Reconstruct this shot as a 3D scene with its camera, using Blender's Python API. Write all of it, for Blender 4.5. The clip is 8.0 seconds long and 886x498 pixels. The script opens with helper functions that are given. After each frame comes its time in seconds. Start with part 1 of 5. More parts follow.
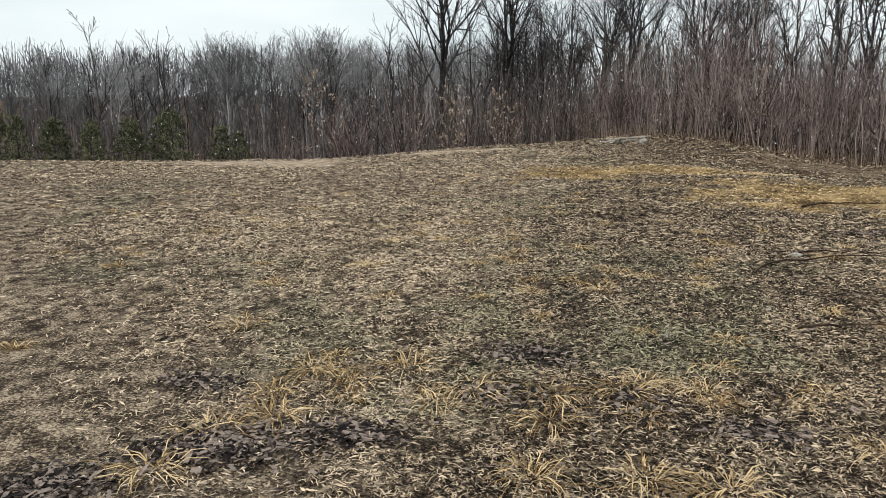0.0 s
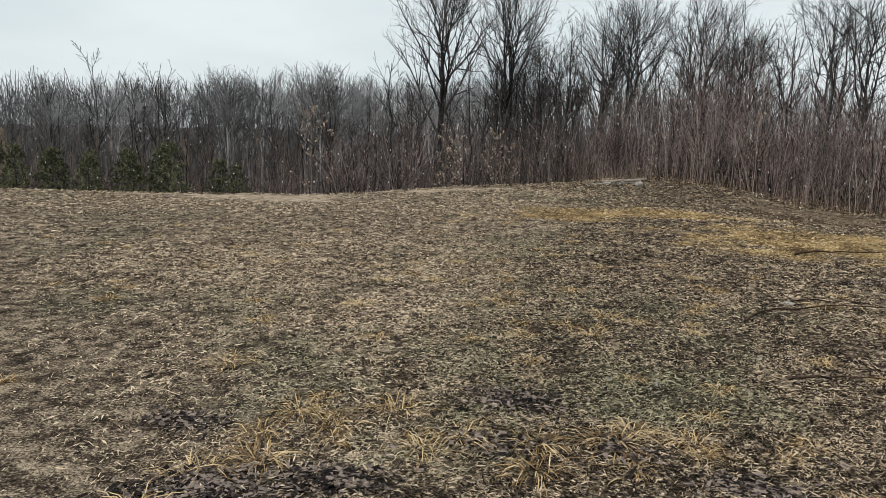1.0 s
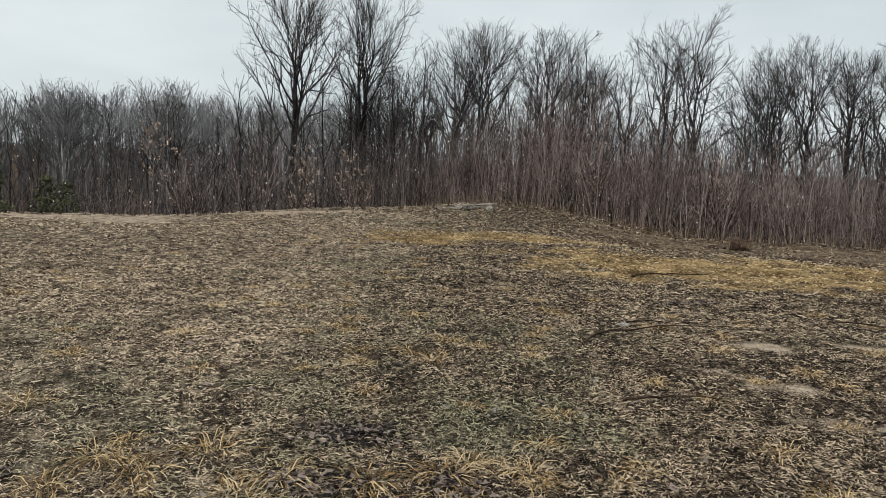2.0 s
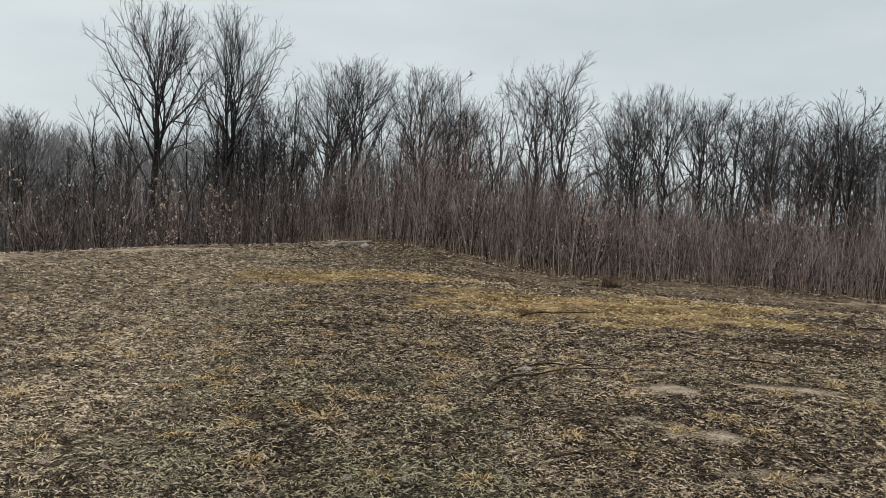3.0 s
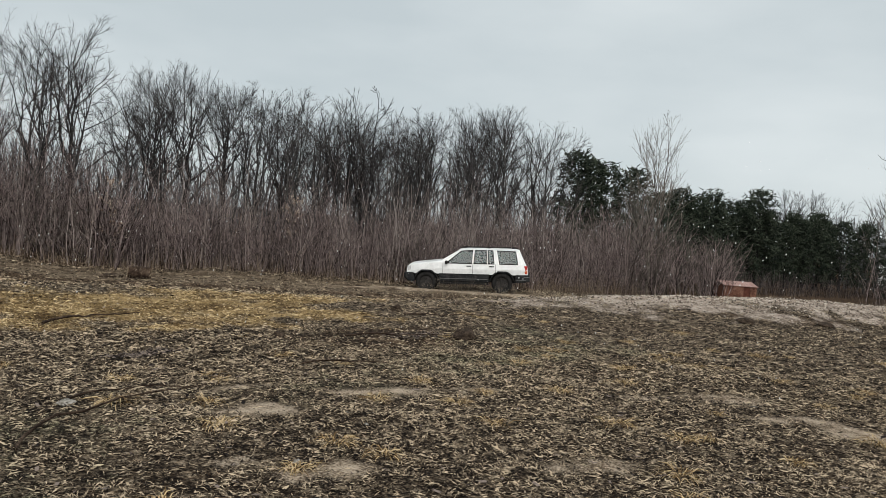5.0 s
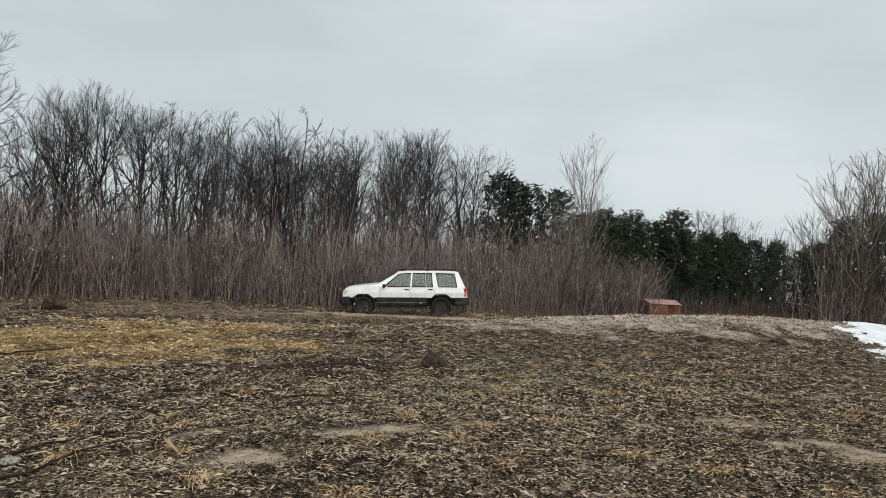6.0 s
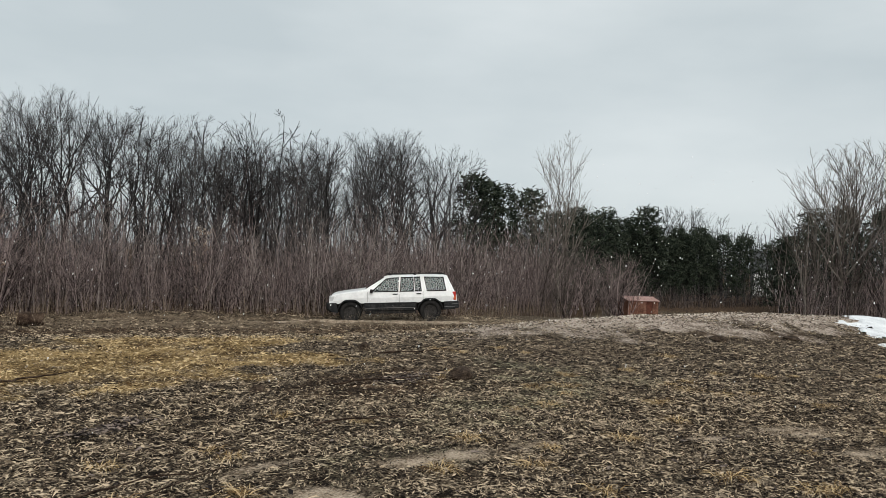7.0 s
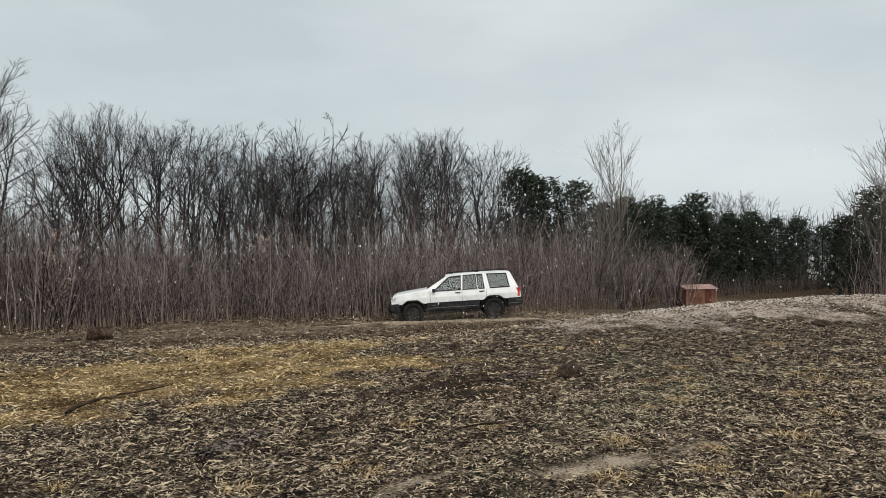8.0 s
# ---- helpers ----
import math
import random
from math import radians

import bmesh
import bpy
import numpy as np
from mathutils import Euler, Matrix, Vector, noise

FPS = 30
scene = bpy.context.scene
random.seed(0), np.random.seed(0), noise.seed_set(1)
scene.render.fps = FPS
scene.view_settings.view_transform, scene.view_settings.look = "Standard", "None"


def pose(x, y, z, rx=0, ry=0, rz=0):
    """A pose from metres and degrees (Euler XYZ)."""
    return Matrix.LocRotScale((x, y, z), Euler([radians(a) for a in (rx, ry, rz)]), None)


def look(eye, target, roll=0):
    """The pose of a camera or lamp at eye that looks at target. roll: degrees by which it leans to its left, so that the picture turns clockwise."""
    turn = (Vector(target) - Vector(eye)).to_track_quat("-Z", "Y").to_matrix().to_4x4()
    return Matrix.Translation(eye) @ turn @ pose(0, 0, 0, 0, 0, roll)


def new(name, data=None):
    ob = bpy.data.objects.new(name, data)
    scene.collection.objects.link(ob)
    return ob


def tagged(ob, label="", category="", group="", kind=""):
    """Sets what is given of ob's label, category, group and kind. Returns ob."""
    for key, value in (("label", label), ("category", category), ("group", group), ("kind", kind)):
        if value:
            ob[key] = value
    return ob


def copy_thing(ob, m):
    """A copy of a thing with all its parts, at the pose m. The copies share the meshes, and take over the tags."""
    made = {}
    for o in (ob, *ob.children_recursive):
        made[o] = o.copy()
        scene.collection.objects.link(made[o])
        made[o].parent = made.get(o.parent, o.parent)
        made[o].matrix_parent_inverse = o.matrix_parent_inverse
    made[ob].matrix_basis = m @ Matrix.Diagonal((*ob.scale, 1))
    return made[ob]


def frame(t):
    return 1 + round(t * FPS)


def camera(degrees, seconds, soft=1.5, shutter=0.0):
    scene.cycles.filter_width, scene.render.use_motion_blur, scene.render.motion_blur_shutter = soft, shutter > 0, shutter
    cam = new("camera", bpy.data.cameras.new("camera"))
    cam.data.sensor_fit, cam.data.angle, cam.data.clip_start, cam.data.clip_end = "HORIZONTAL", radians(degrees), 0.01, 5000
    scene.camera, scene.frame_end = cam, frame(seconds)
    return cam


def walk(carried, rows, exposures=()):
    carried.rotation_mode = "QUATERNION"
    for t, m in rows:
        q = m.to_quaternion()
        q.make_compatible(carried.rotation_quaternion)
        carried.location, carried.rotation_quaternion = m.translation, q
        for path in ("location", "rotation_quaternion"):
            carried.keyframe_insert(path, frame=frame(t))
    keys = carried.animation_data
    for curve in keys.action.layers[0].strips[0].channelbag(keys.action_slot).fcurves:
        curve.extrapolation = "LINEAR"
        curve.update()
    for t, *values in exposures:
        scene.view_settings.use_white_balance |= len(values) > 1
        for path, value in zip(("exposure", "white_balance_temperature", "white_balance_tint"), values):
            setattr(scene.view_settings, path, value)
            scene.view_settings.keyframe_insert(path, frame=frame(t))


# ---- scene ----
cam = camera(59.4, 8.0, soft=0.6)
PATH = [
    (0, (0.766, -0.308, 1.491), (0.732, 1.652, 1.097), -0.2),
    (0.5, (0.718, -0.313, 1.529), (0.689, 1.652, 1.16), 0.9),
    (1, (0.794, -0.3, 1.535), (0.77, 1.677, 1.233), 1.2),
    (1.2, (0.937, -0.208, 1.519), (1.033, 1.77, 1.234), 1.5),
    (1.5, (1.007, -0.184, 1.512), (1.306, 1.777, 1.258), 2.5),
    (1.7, (1.004, -0.143, 1.501), (1.334, 1.814, 1.255), 2.6),
    (2.8, (0.864, 0.515, 1.445), (1.342, 2.451, 1.303), 3.1),
    (3, (0.917, 0.703, 1.417), (1.578, 2.587, 1.302), 3.2),
    (3.5, (0.992, 1.116, 1.403), (1.952, 2.869, 1.317), 2.9),
    (4, (0.97, 1.505, 1.371), (2.152, 3.116, 1.292), 2.9),
    (4.5, (1.18, 1.891, 1.313), (2.609, 3.289, 1.24), 3.7),
    (5, (1.309, 2.18, 1.354), (2.925, 3.356, 1.287), 4.6),
    (5.2, (1.358, 2.311, 1.331), (3.016, 3.428, 1.273), 4.8),
    (6.3, (1.539, 3.326, 1.258), (3.278, 4.314, 1.272), 3.2),
    (6.5, (1.563, 3.493, 1.292), (3.308, 4.47, 1.3), 2.7),
    (7, (1.589, 3.947, 1.285), (3.359, 4.879, 1.301), 2.4),
    (7.5, (1.609, 4.364, 1.249), (3.357, 5.335, 1.266), 1.2),
    (8, (1.686, 4.812, 1.212), (3.406, 5.832, 1.223), -0.3),
]
walk(cam, [(t, look(eye, target, roll)) for t, eye, target, roll in PATH], exposures=[(0, 0.53), (0.5, 0.48), (1.0, 0.3), (1.7, 0.22), (3.0, 0.1), (5.0, 0.06), (8.0, 0.06)])

# ---------------------------------------------------------------- world, sun, exposure
SUN_TURN, SUN_RISE = radians(229), radians(38)
world = bpy.data.worlds.new("overcast_sky")
scene.world = world
world.use_nodes = True
wn, wl = world.node_tree.nodes, world.node_tree.links
wn.clear()
sky = wn.new("ShaderNodeTexSky")
sky.sky_type, sky.sun_disc, sky.sun_elevation, sky.sun_rotation = "NISHITA", False, SUN_RISE, SUN_TURN
clear = wn.new("ShaderNodeBackground")
clear.inputs["Strength"].default_value = 0.07
wl.new(sky.outputs[0], clear.inputs["Color"])
tc = wn.new("ShaderNodeTexCoord")
stretch = wn.new("ShaderNodeMapping")
stretch.inputs["Scale"].default_value = (1.0, 1.0, 3.2)
wl.new(tc.outputs["Generated"], stretch.inputs["Vector"])
puff = wn.new("ShaderNodeTexNoise")
puff.inputs["Scale"].default_value, puff.inputs["Detail"].default_value, puff.inputs["Roughness"].default_value = 2.1, 5.0, 0.5
wl.new(stretch.outputs[0], puff.inputs["Vector"])
deck = wn.new("ShaderNodeValToRGB")
deck.color_ramp.elements[0].position, deck.color_ramp.elements[0].color = 0.33, (0.55, 0.615, 0.64, 1)
deck.color_ramp.elements[1].position, deck.color_ramp.elements[1].color = 0.68, (0.70, 0.755, 0.77, 1)
wl.new(puff.outputs[0], deck.inputs[0])
cloud = wn.new("ShaderNodeBackground")
cloud.inputs["Strength"].default_value = 1.0
wl.new(deck.outputs[0], cloud.inputs["Color"])
veil = wn.new("ShaderNodeMixShader")
veil.inputs[0].default_value = 0.93
wl.new(clear.outputs[0], veil.inputs[1])
wl.new(cloud.outputs[0], veil.inputs[2])
out = wn.new("ShaderNodeOutputWorld")
wl.new(veil.outputs[0], out.inputs["Surface"])

sun = new("sun", bpy.data.lights.new("sun", "SUN"))
sun.data.energy, sun.data.angle, sun.data.color = 2.6, radians(60), (1.0, 0.95, 0.89)
sun.matrix_world = look((0, 0, 50), (0 - 30 * math.sin(SUN_TURN), -30 * math.cos(SUN_TURN), 50 - 30 * math.tan(SUN_RISE)))


# ---------------------------------------------------------------- materials
def material(name, colors, scale=8.0, fine=60.0, rough=0.85, bump=0.3, metal=0.0, vary=0.0, spread="object", detail=4.0, stops=None, relief=0.02, share=0.5):
    """A procedural surface: a colour ramp over two scales of noise, with relief. vary: how much the pieces differ."""
    m = bpy.data.materials.new(name)
    m.use_nodes = True
    n, l = m.node_tree.nodes, m.node_tree.links
    b = n["Principled BSDF"]
    b.inputs["Roughness"].default_value, b.inputs["Metallic"].default_value = rough, metal
    b.inputs["Specular IOR Level"].default_value = 0.08 if rough > 0.7 else 0.5
    co = n.new("ShaderNodeTexCoord")
    big, small = n.new("ShaderNodeTexNoise"), n.new("ShaderNodeTexNoise")
    for node, s in ((big, scale), (small, fine)):
        node.inputs["Scale"].default_value, node.inputs["Detail"].default_value = s, detail
        l.new(co.outputs["Object"], node.inputs["Vector"])
    mix = n.new("ShaderNodeMath")
    mix.operation = "MULTIPLY_ADD"
    mix.inputs[1].default_value = 1 - share
    half = n.new("ShaderNodeMath")
    half.operation, half.inputs[1].default_value = "MULTIPLY", share
    l.new(small.outputs[0], half.inputs[0])
    l.new(big.outputs[0], mix.inputs[0])
    l.new(half.outputs[0], mix.inputs[2])
    value = mix.outputs[0]
    if vary:
        rnd = n.new("ShaderNodeObjectInfo").outputs["Random"] if spread == "object" else n.new("ShaderNodeNewGeometry").outputs["Random Per Island"]
        push = n.new("ShaderNodeMath")
        push.operation, push.inputs[1].default_value = "MULTIPLY_ADD", vary
        l.new(rnd, push.inputs[0])
        l.new(value, push.inputs[2])
        shift = n.new("ShaderNodeMath")
        shift.operation, shift.inputs[1].default_value = "SUBTRACT", vary / 2
        l.new(push.outputs[0], shift.inputs[0])
        value = shift.outputs[0]
    ramp = n.new("ShaderNodeValToRGB")
    e = ramp.color_ramp.elements
    stops = stops or [0.40 + 0.20 * i / (len(colors) - 1) for i in range(len(colors))]
    while len(e) < len(colors):
        e.new(0.5)
    for el, pos, c in zip(e, stops, colors):
        el.position, el.color = pos, (*c, 1)
    l.new(value, ramp.inputs[0])
    l.new(ramp.outputs[0], b.inputs["Base Color"])
    if bump:
        bp = n.new("ShaderNodeBump")
        bp.inputs["Strength"].default_value, bp.inputs["Distance"].default_value = min(bump, 1), relief
        l.new(small.outputs[0], bp.inputs["Height"])
        l.new(bp.outputs[0], b.inputs["Normal"])
    return m


def add_zone(m, zone, colors, scale, fine, island=0.0):
    """Lays another colour over a material where the mesh's own zone attribute says so."""
    n, l = m.node_tree.nodes, m.node_tree.links
    b = n["Principled BSDF"]
    below = b.inputs["Base Color"].links[0].from_socket
    at = n.new("ShaderNodeAttribute")
    at.attribute_name = zone
    co = n.new("ShaderNodeTexCoord")
    a, c = n.new("ShaderNodeTexNoise"), n.new("ShaderNodeTexNoise")
    for node, s in ((a, scale), (c, fine)):
        node.inputs["Scale"].default_value, node.inputs["Detail"].default_value = s, 5.0
        l.new(co.outputs["Object"], node.inputs["Vector"])
    avg = n.new("ShaderNodeMix")
    avg.data_type = "FLOAT"
    avg.inputs[0].default_value = 0.55
    l.new(a.outputs[0], avg.inputs[2])
    l.new(c.outputs[0], avg.inputs[3])
    ramp = n.new("ShaderNodeValToRGB")
    e = ramp.color_ramp.elements
    while len(e) < len(colors):
        e.new(0.5)
    for i, (el, col) in enumerate(zip(e, colors)):
        el.position, el.color = 0.42 + 0.16 * i / (len(colors) - 1), (*col, 1)
    level = avg.outputs[0]
    if island:                              # each blade its own shade
        own = n.new("ShaderNodeMath")
        own.operation, own.inputs[1].default_value = "MULTIPLY_ADD", island
        l.new(n.new("ShaderNodeNewGeometry").outputs["Random Per Island"], own.inputs[0])
        l.new(level, own.inputs[2])
        mid = n.new("ShaderNodeMath")
        mid.operation, mid.inputs[1].default_value = "SUBTRACT", island / 2
        l.new(own.outputs[0], mid.inputs[0])
        level = mid.outputs[0]
    l.new(level, ramp.inputs[0])
    edge = n.new("ShaderNodeMath")          # a ragged border
    edge.operation, edge.inputs[1].default_value = "MULTIPLY_ADD", 0.9
    off = n.new("ShaderNodeMath")
    off.operation, off.inputs[1].default_value = "SUBTRACT", 0.45
    l.new(c.outputs[0], edge.inputs[0])
    l.new(at.outputs["Fac"], edge.inputs[2])
    l.new(edge.outputs[0], off.inputs[0])
    cut = n.new("ShaderNodeMapRange")
    cut.inputs["From Min"].default_value, cut.inputs["From Max"].default_value = 0.3, 0.7
    l.new(off.outputs[0], cut.inputs["Value"])
    mix = n.new("ShaderNodeMix")
    mix.data_type = "RGBA"
    l.new(cut.outputs[0], mix.inputs[0])
    l.new(below, mix.inputs[6])
    l.new(ramp.outputs[0], mix.inputs[7])
    l.new(mix.outputs[2], b.inputs["Base Color"])


# near-black stops put dark soil and the shade between blades into the colour
ground_mat = material("dead_grass_and_gap_shade", [(0.007, 0.0052, 0.004), (0.032, 0.0225, 0.016), (0.135, 0.102, 0.07), (0.34, 0.272, 0.195)], 9, 44, 0.95, 1.0, detail=9, relief=0.07, share=0.55)
add_zone(ground_mat, "pale", [(0.03, 0.022, 0.0155), (0.14, 0.106, 0.075), (0.42, 0.335, 0.24)], 7, 60)
add_zone(ground_mat, "green", [(0.010, 0.008, 0.0065), (0.045, 0.038, 0.027), (0.22, 0.187, 0.135)], 7, 44)
add_zone(ground_mat, "straw", [(0.07, 0.043, 0.018), (0.26, 0.175, 0.078), (0.42, 0.295, 0.14)], 2, 34)
add_zone(ground_mat, "litter", [(0.025, 0.017, 0.012), (0.07, 0.045, 0.028), (0.13, 0.085, 0.052)], 3, 40)
add_zone(ground_mat, "track", [(0.06, 0.042, 0.028), (0.15, 0.112, 0.076), (0.24, 0.185, 0.13)], 2, 30)
add_zone(ground_mat, "sand", [(0.17, 0.125, 0.085), (0.40, 0.315, 0.23), (0.54, 0.44, 0.335)], 5, 60)
add_zone(ground_mat, "gravel", [(0.15, 0.117, 0.092), (0.36, 0.292, 0.238), (0.54, 0.455, 0.385)], 4, 26)
grass_mat = material("dry_grass_blade", [(0.011, 0.008, 0.006), (0.058, 0.042, 0.0285), (0.205, 0.155, 0.105), (0.49, 0.39, 0.272)], 3.0, 12, 0.8, 0, vary=0.40, spread="island")
add_zone(grass_mat, "pale", [(0.04, 0.029, 0.021), (0.26, 0.197, 0.137), (0.60, 0.482, 0.342)], 3, 12, 0.30)
add_zone(grass_mat, "green", [(0.028, 0.026, 0.017), (0.125, 0.116, 0.07), (0.36, 0.325, 0.215)], 3, 20, 0.28)
add_zone(grass_mat, "straw", [(0.09, 0.054, 0.025), (0.38, 0.27, 0.135), (0.62, 0.47, 0.26)], 2, 20, 0.26)
tuft_mat = material("yellow_grass_tuft", [(0.16, 0.10, 0.045), (0.36, 0.255, 0.125), (0.52, 0.39, 0.22)], 3, 20, 0.75, 0, vary=0.5, spread="island")
litter_mat = material("dead_leaf", [(0.014, 0.0105, 0.0085), (0.05, 0.035, 0.025), (0.15, 0.11, 0.077), (0.36, 0.295, 0.22)], 2, 20, 0.85, 0.2, vary=0.55, spread="island")
chip_mat = material("bark_chip", [(0.012, 0.0095, 0.009), (0.04, 0.031, 0.028), (0.095, 0.074, 0.064), (0.20, 0.16, 0.137)], 4, 30, 0.85, 0.3, vary=0.5, spread="island")
bark_mat = material("grey_bark", [(0.012, 0.0112, 0.0112), (0.028, 0.0265, 0.0265), (0.065, 0.062, 0.06)], 1.5, 14, 0.95, 0.6, vary=0.25)
twig_mat = material("twig_bark", [(0.012, 0.0110, 0.0110), (0.028, 0.0258, 0.0256), (0.065, 0.060, 0.058)], 0.6, 6, 0.9, 0, vary=0.3, spread="island")
# far bark lightened to grey: the haze of distance and snowfall, painted in
hazed_bark_mat = material("hazed_grey_bark", [(0.085, 0.084, 0.086), (0.155, 0.154, 0.158), (0.26, 0.258, 0.262)], 0.6, 6, 0.95, 0, vary=0.3)
pale_bark_mat = material("pale_bark", [(0.05, 0.042, 0.036), (0.095, 0.082, 0.07), (0.17, 0.15, 0.13)], 1.5, 14, 0.9, 0.4, vary=0.2)
brush_mat = material("brush_stem", [(0.016, 0.0117, 0.0115), (0.057, 0.042, 0.041), (0.13, 0.098, 0.095), (0.31, 0.247, 0.232)], 0.5, 5, 0.9, 0, vary=0.4, spread="island")
pale_stem_mat = material("pale_sapling_stem", [(0.07, 0.056, 0.05), (0.16, 0.133, 0.12), (0.36, 0.31, 0.28)], 0.5, 5, 0.9, 0, vary=0.4, spread="island")
dark_brush_mat = material("dark_sapling_bark", [(0.012, 0.0095, 0.0095), (0.035, 0.028, 0.0275), (0.078, 0.063, 0.06), (0.17, 0.142, 0.132)], 0.5, 5, 0.9, 0, vary=0.4, spread="island")
needle_mat = material("pine_needle", [(0.012, 0.017, 0.012), (0.027, 0.036, 0.025), (0.055, 0.066, 0.046)], 0.8, 6, 0.75, 0, vary=0.35, spread="island")
young_needle = material("young_pine_needle", [(0.03, 0.034, 0.02), (0.075, 0.08, 0.045), (0.15, 0.152, 0.09)], 0.8, 6, 0.75, 0, vary=0.35, spread="island")
weed_mat = material("dry_weed", [(0.035, 0.022, 0.015), (0.09, 0.06, 0.042), (0.17, 0.122, 0.085), (0.30, 0.235, 0.17)], 1, 8, 0.85, 0, vary=0.45, spread="island")
clinging_mat = material("clinging_leaf", [(0.16, 0.10, 0.07), (0.34, 0.25, 0.19), (0.55, 0.46, 0.38)], 1, 8, 0.85, 0, vary=0.45, spread="island")
stalk_mat = material("pale_stalk", [(0.10, 0.08, 0.055), (0.24, 0.195, 0.14), (0.40, 0.34, 0.26)], 1, 8, 0.85, 0, vary=0.45, spread="island")
wood_mat = material("weathered_wood", [(0.014, 0.009, 0.007), (0.04, 0.026, 0.018), (0.09, 0.064, 0.046)], 6, 50, 0.9, 0.6)
board_mat = material("grey_board", [(0.13, 0.11, 0.09), (0.26, 0.235, 0.20), (0.36, 0.33, 0.29)], 4, 50, 0.9, 0.4)
cut_mat = material("sawn_end", [(0.10, 0.07, 0.045), (0.20, 0.15, 0.10)], 9, 60, 0.9, 0.3)
stone_mat = material("field_stone", [(0.08, 0.072, 0.062), (0.20, 0.185, 0.16), (0.34, 0.32, 0.29)], 8, 60, 0.9, 0.6, vary=0.3)
clod_mat = material("damp_earth", [(0.018, 0.013, 0.01), (0.05, 0.036, 0.026), (0.09, 0.066, 0.048)], 8, 50, 0.97, 0.9)
snow_mat = material("old_snow", [(0.60, 0.62, 0.64), (0.80, 0.82, 0.83)], 3, 40, 0.6, 0.4)
flake_mat = material("snowflake", [(0.82, 0.84, 0.85), (0.88, 0.89, 0.9)], 3, 40, 0.6, 0)
white_paint = material("white_car_paint", [(0.60, 0.61, 0.605), (0.67, 0.68, 0.675), (0.72, 0.725, 0.72)], 1.2, 7, 0.28, 0.0)
cladding_mat = material("grey_plastic_cladding", [(0.010, 0.011, 0.012), (0.018, 0.019, 0.02), (0.034, 0.034, 0.034)], 3, 20, 0.75, 0.1)
black_mat = material("black_rubber", [(0.01, 0.01, 0.01), (0.022, 0.021, 0.02)], 6, 40, 0.8, 0.2)
rim_mat = material("dull_alloy", [(0.015, 0.014, 0.013), (0.045, 0.042, 0.04)], 5, 30, 0.75, 0.1, metal=0.2)
seat_mat = material("grey_upholstery", [(0.06, 0.06, 0.062), (0.10, 0.10, 0.10)], 6, 50, 0.9, 0.2)
red_lens = material("red_lens", [(0.35, 0.02, 0.015), (0.52, 0.04, 0.03)], 9, 60, 0.25, 0.0)
amber_lens = material("amber_lens", [(0.50, 0.10, 0.03), (0.60, 0.16, 0.05)], 9, 60, 0.25, 0.0)
clear_lens = material("clear_lens", [(0.35, 0.36, 0.36), (0.55, 0.56, 0.56)], 9, 60, 0.15, 0.0)
rub_mat = material("worn_grey_plastic", [(0.05, 0.05, 0.05), (0.11, 0.11, 0.108)], 6, 40, 0.6, 0.1)
chrome_mat = material("dull_plate", [(0.45, 0.45, 0.43), (0.6, 0.6, 0.58)], 9, 60, 0.4, 0.0)
rust_wall = material("rusty_red_sheet", [(0.07, 0.032, 0.023), (0.135, 0.064, 0.044), (0.19, 0.10, 0.07)], 1.1, 12, 0.8, 0.3)
rust_roof = material("faded_pink_roof", [(0.20, 0.10, 0.08), (0.33, 0.20, 0.17), (0.40, 0.27, 0.24)], 1.1, 12, 0.7, 0.3)
dark_door = material("dark_shed_door", [(0.06, 0.02, 0.015), (0.11, 0.045, 0.03)], 2, 20, 0.8, 0.2)
house_wall = material("white_siding", [(0.62, 0.63, 0.62), (0.78, 0.78, 0.77)], 0.6, 6, 0.6, 0.1)
house_roof = material("grey_shingle", [(0.08, 0.085, 0.09), (0.15, 0.155, 0.16)], 0.8, 9, 0.9, 0.3)

glass_mat = bpy.data.materials.new("tinted_glass")
glass_mat.use_nodes = True
gb = glass_mat.node_tree.nodes["Principled BSDF"]
gb.inputs["Base Color"].default_value = (0.42, 0.54, 0.54, 1)
gb.inputs["Roughness"].default_value, gb.inputs["Transmission Weight"].default_value, gb.inputs["IOR"].default_value = 0.02, 1.0, 1.45


# ---------------------------------------------------------------- mesh tools
def mesh_object(name, verts, faces, mat, smooth=False, attributes=None):
    """One mesh object out of arrays: verts (N, 3), faces a list of (M, k) index arrays."""
    me = bpy.data.meshes.new(name)
    verts = np.asarray(verts, np.float32)
    faces = [np.asarray(f, np.int32) for f in faces if len(f)]
    loops = np.concatenate([f.ravel() for f in faces])
    sizes = np.concatenate([np.full(len(f), f.shape[1], np.int32) for f in faces])
    me.vertices.add(len(verts))
    me.vertices.foreach_set("co", verts.ravel())
    me.loops.add(len(loops))
    me.loops.foreach_set("vertex_index", loops)
    me.polygons.add(len(sizes))
    me.polygons.foreach_set("loop_start", np.concatenate([[0], np.cumsum(sizes)[:-1]]).astype(np.int32))
    me.polygons.foreach_set("use_smooth", np.full(len(sizes), smooth))
    for key, val in (attributes or {}).items():
        me.attributes.new(key, "FLOAT", "POINT").data.foreach_set("value", np.asarray(val, np.float32))
    me.update(calc_edges=True)
    me.validate()
    me.materials.append(mat)
    return new(name, me)


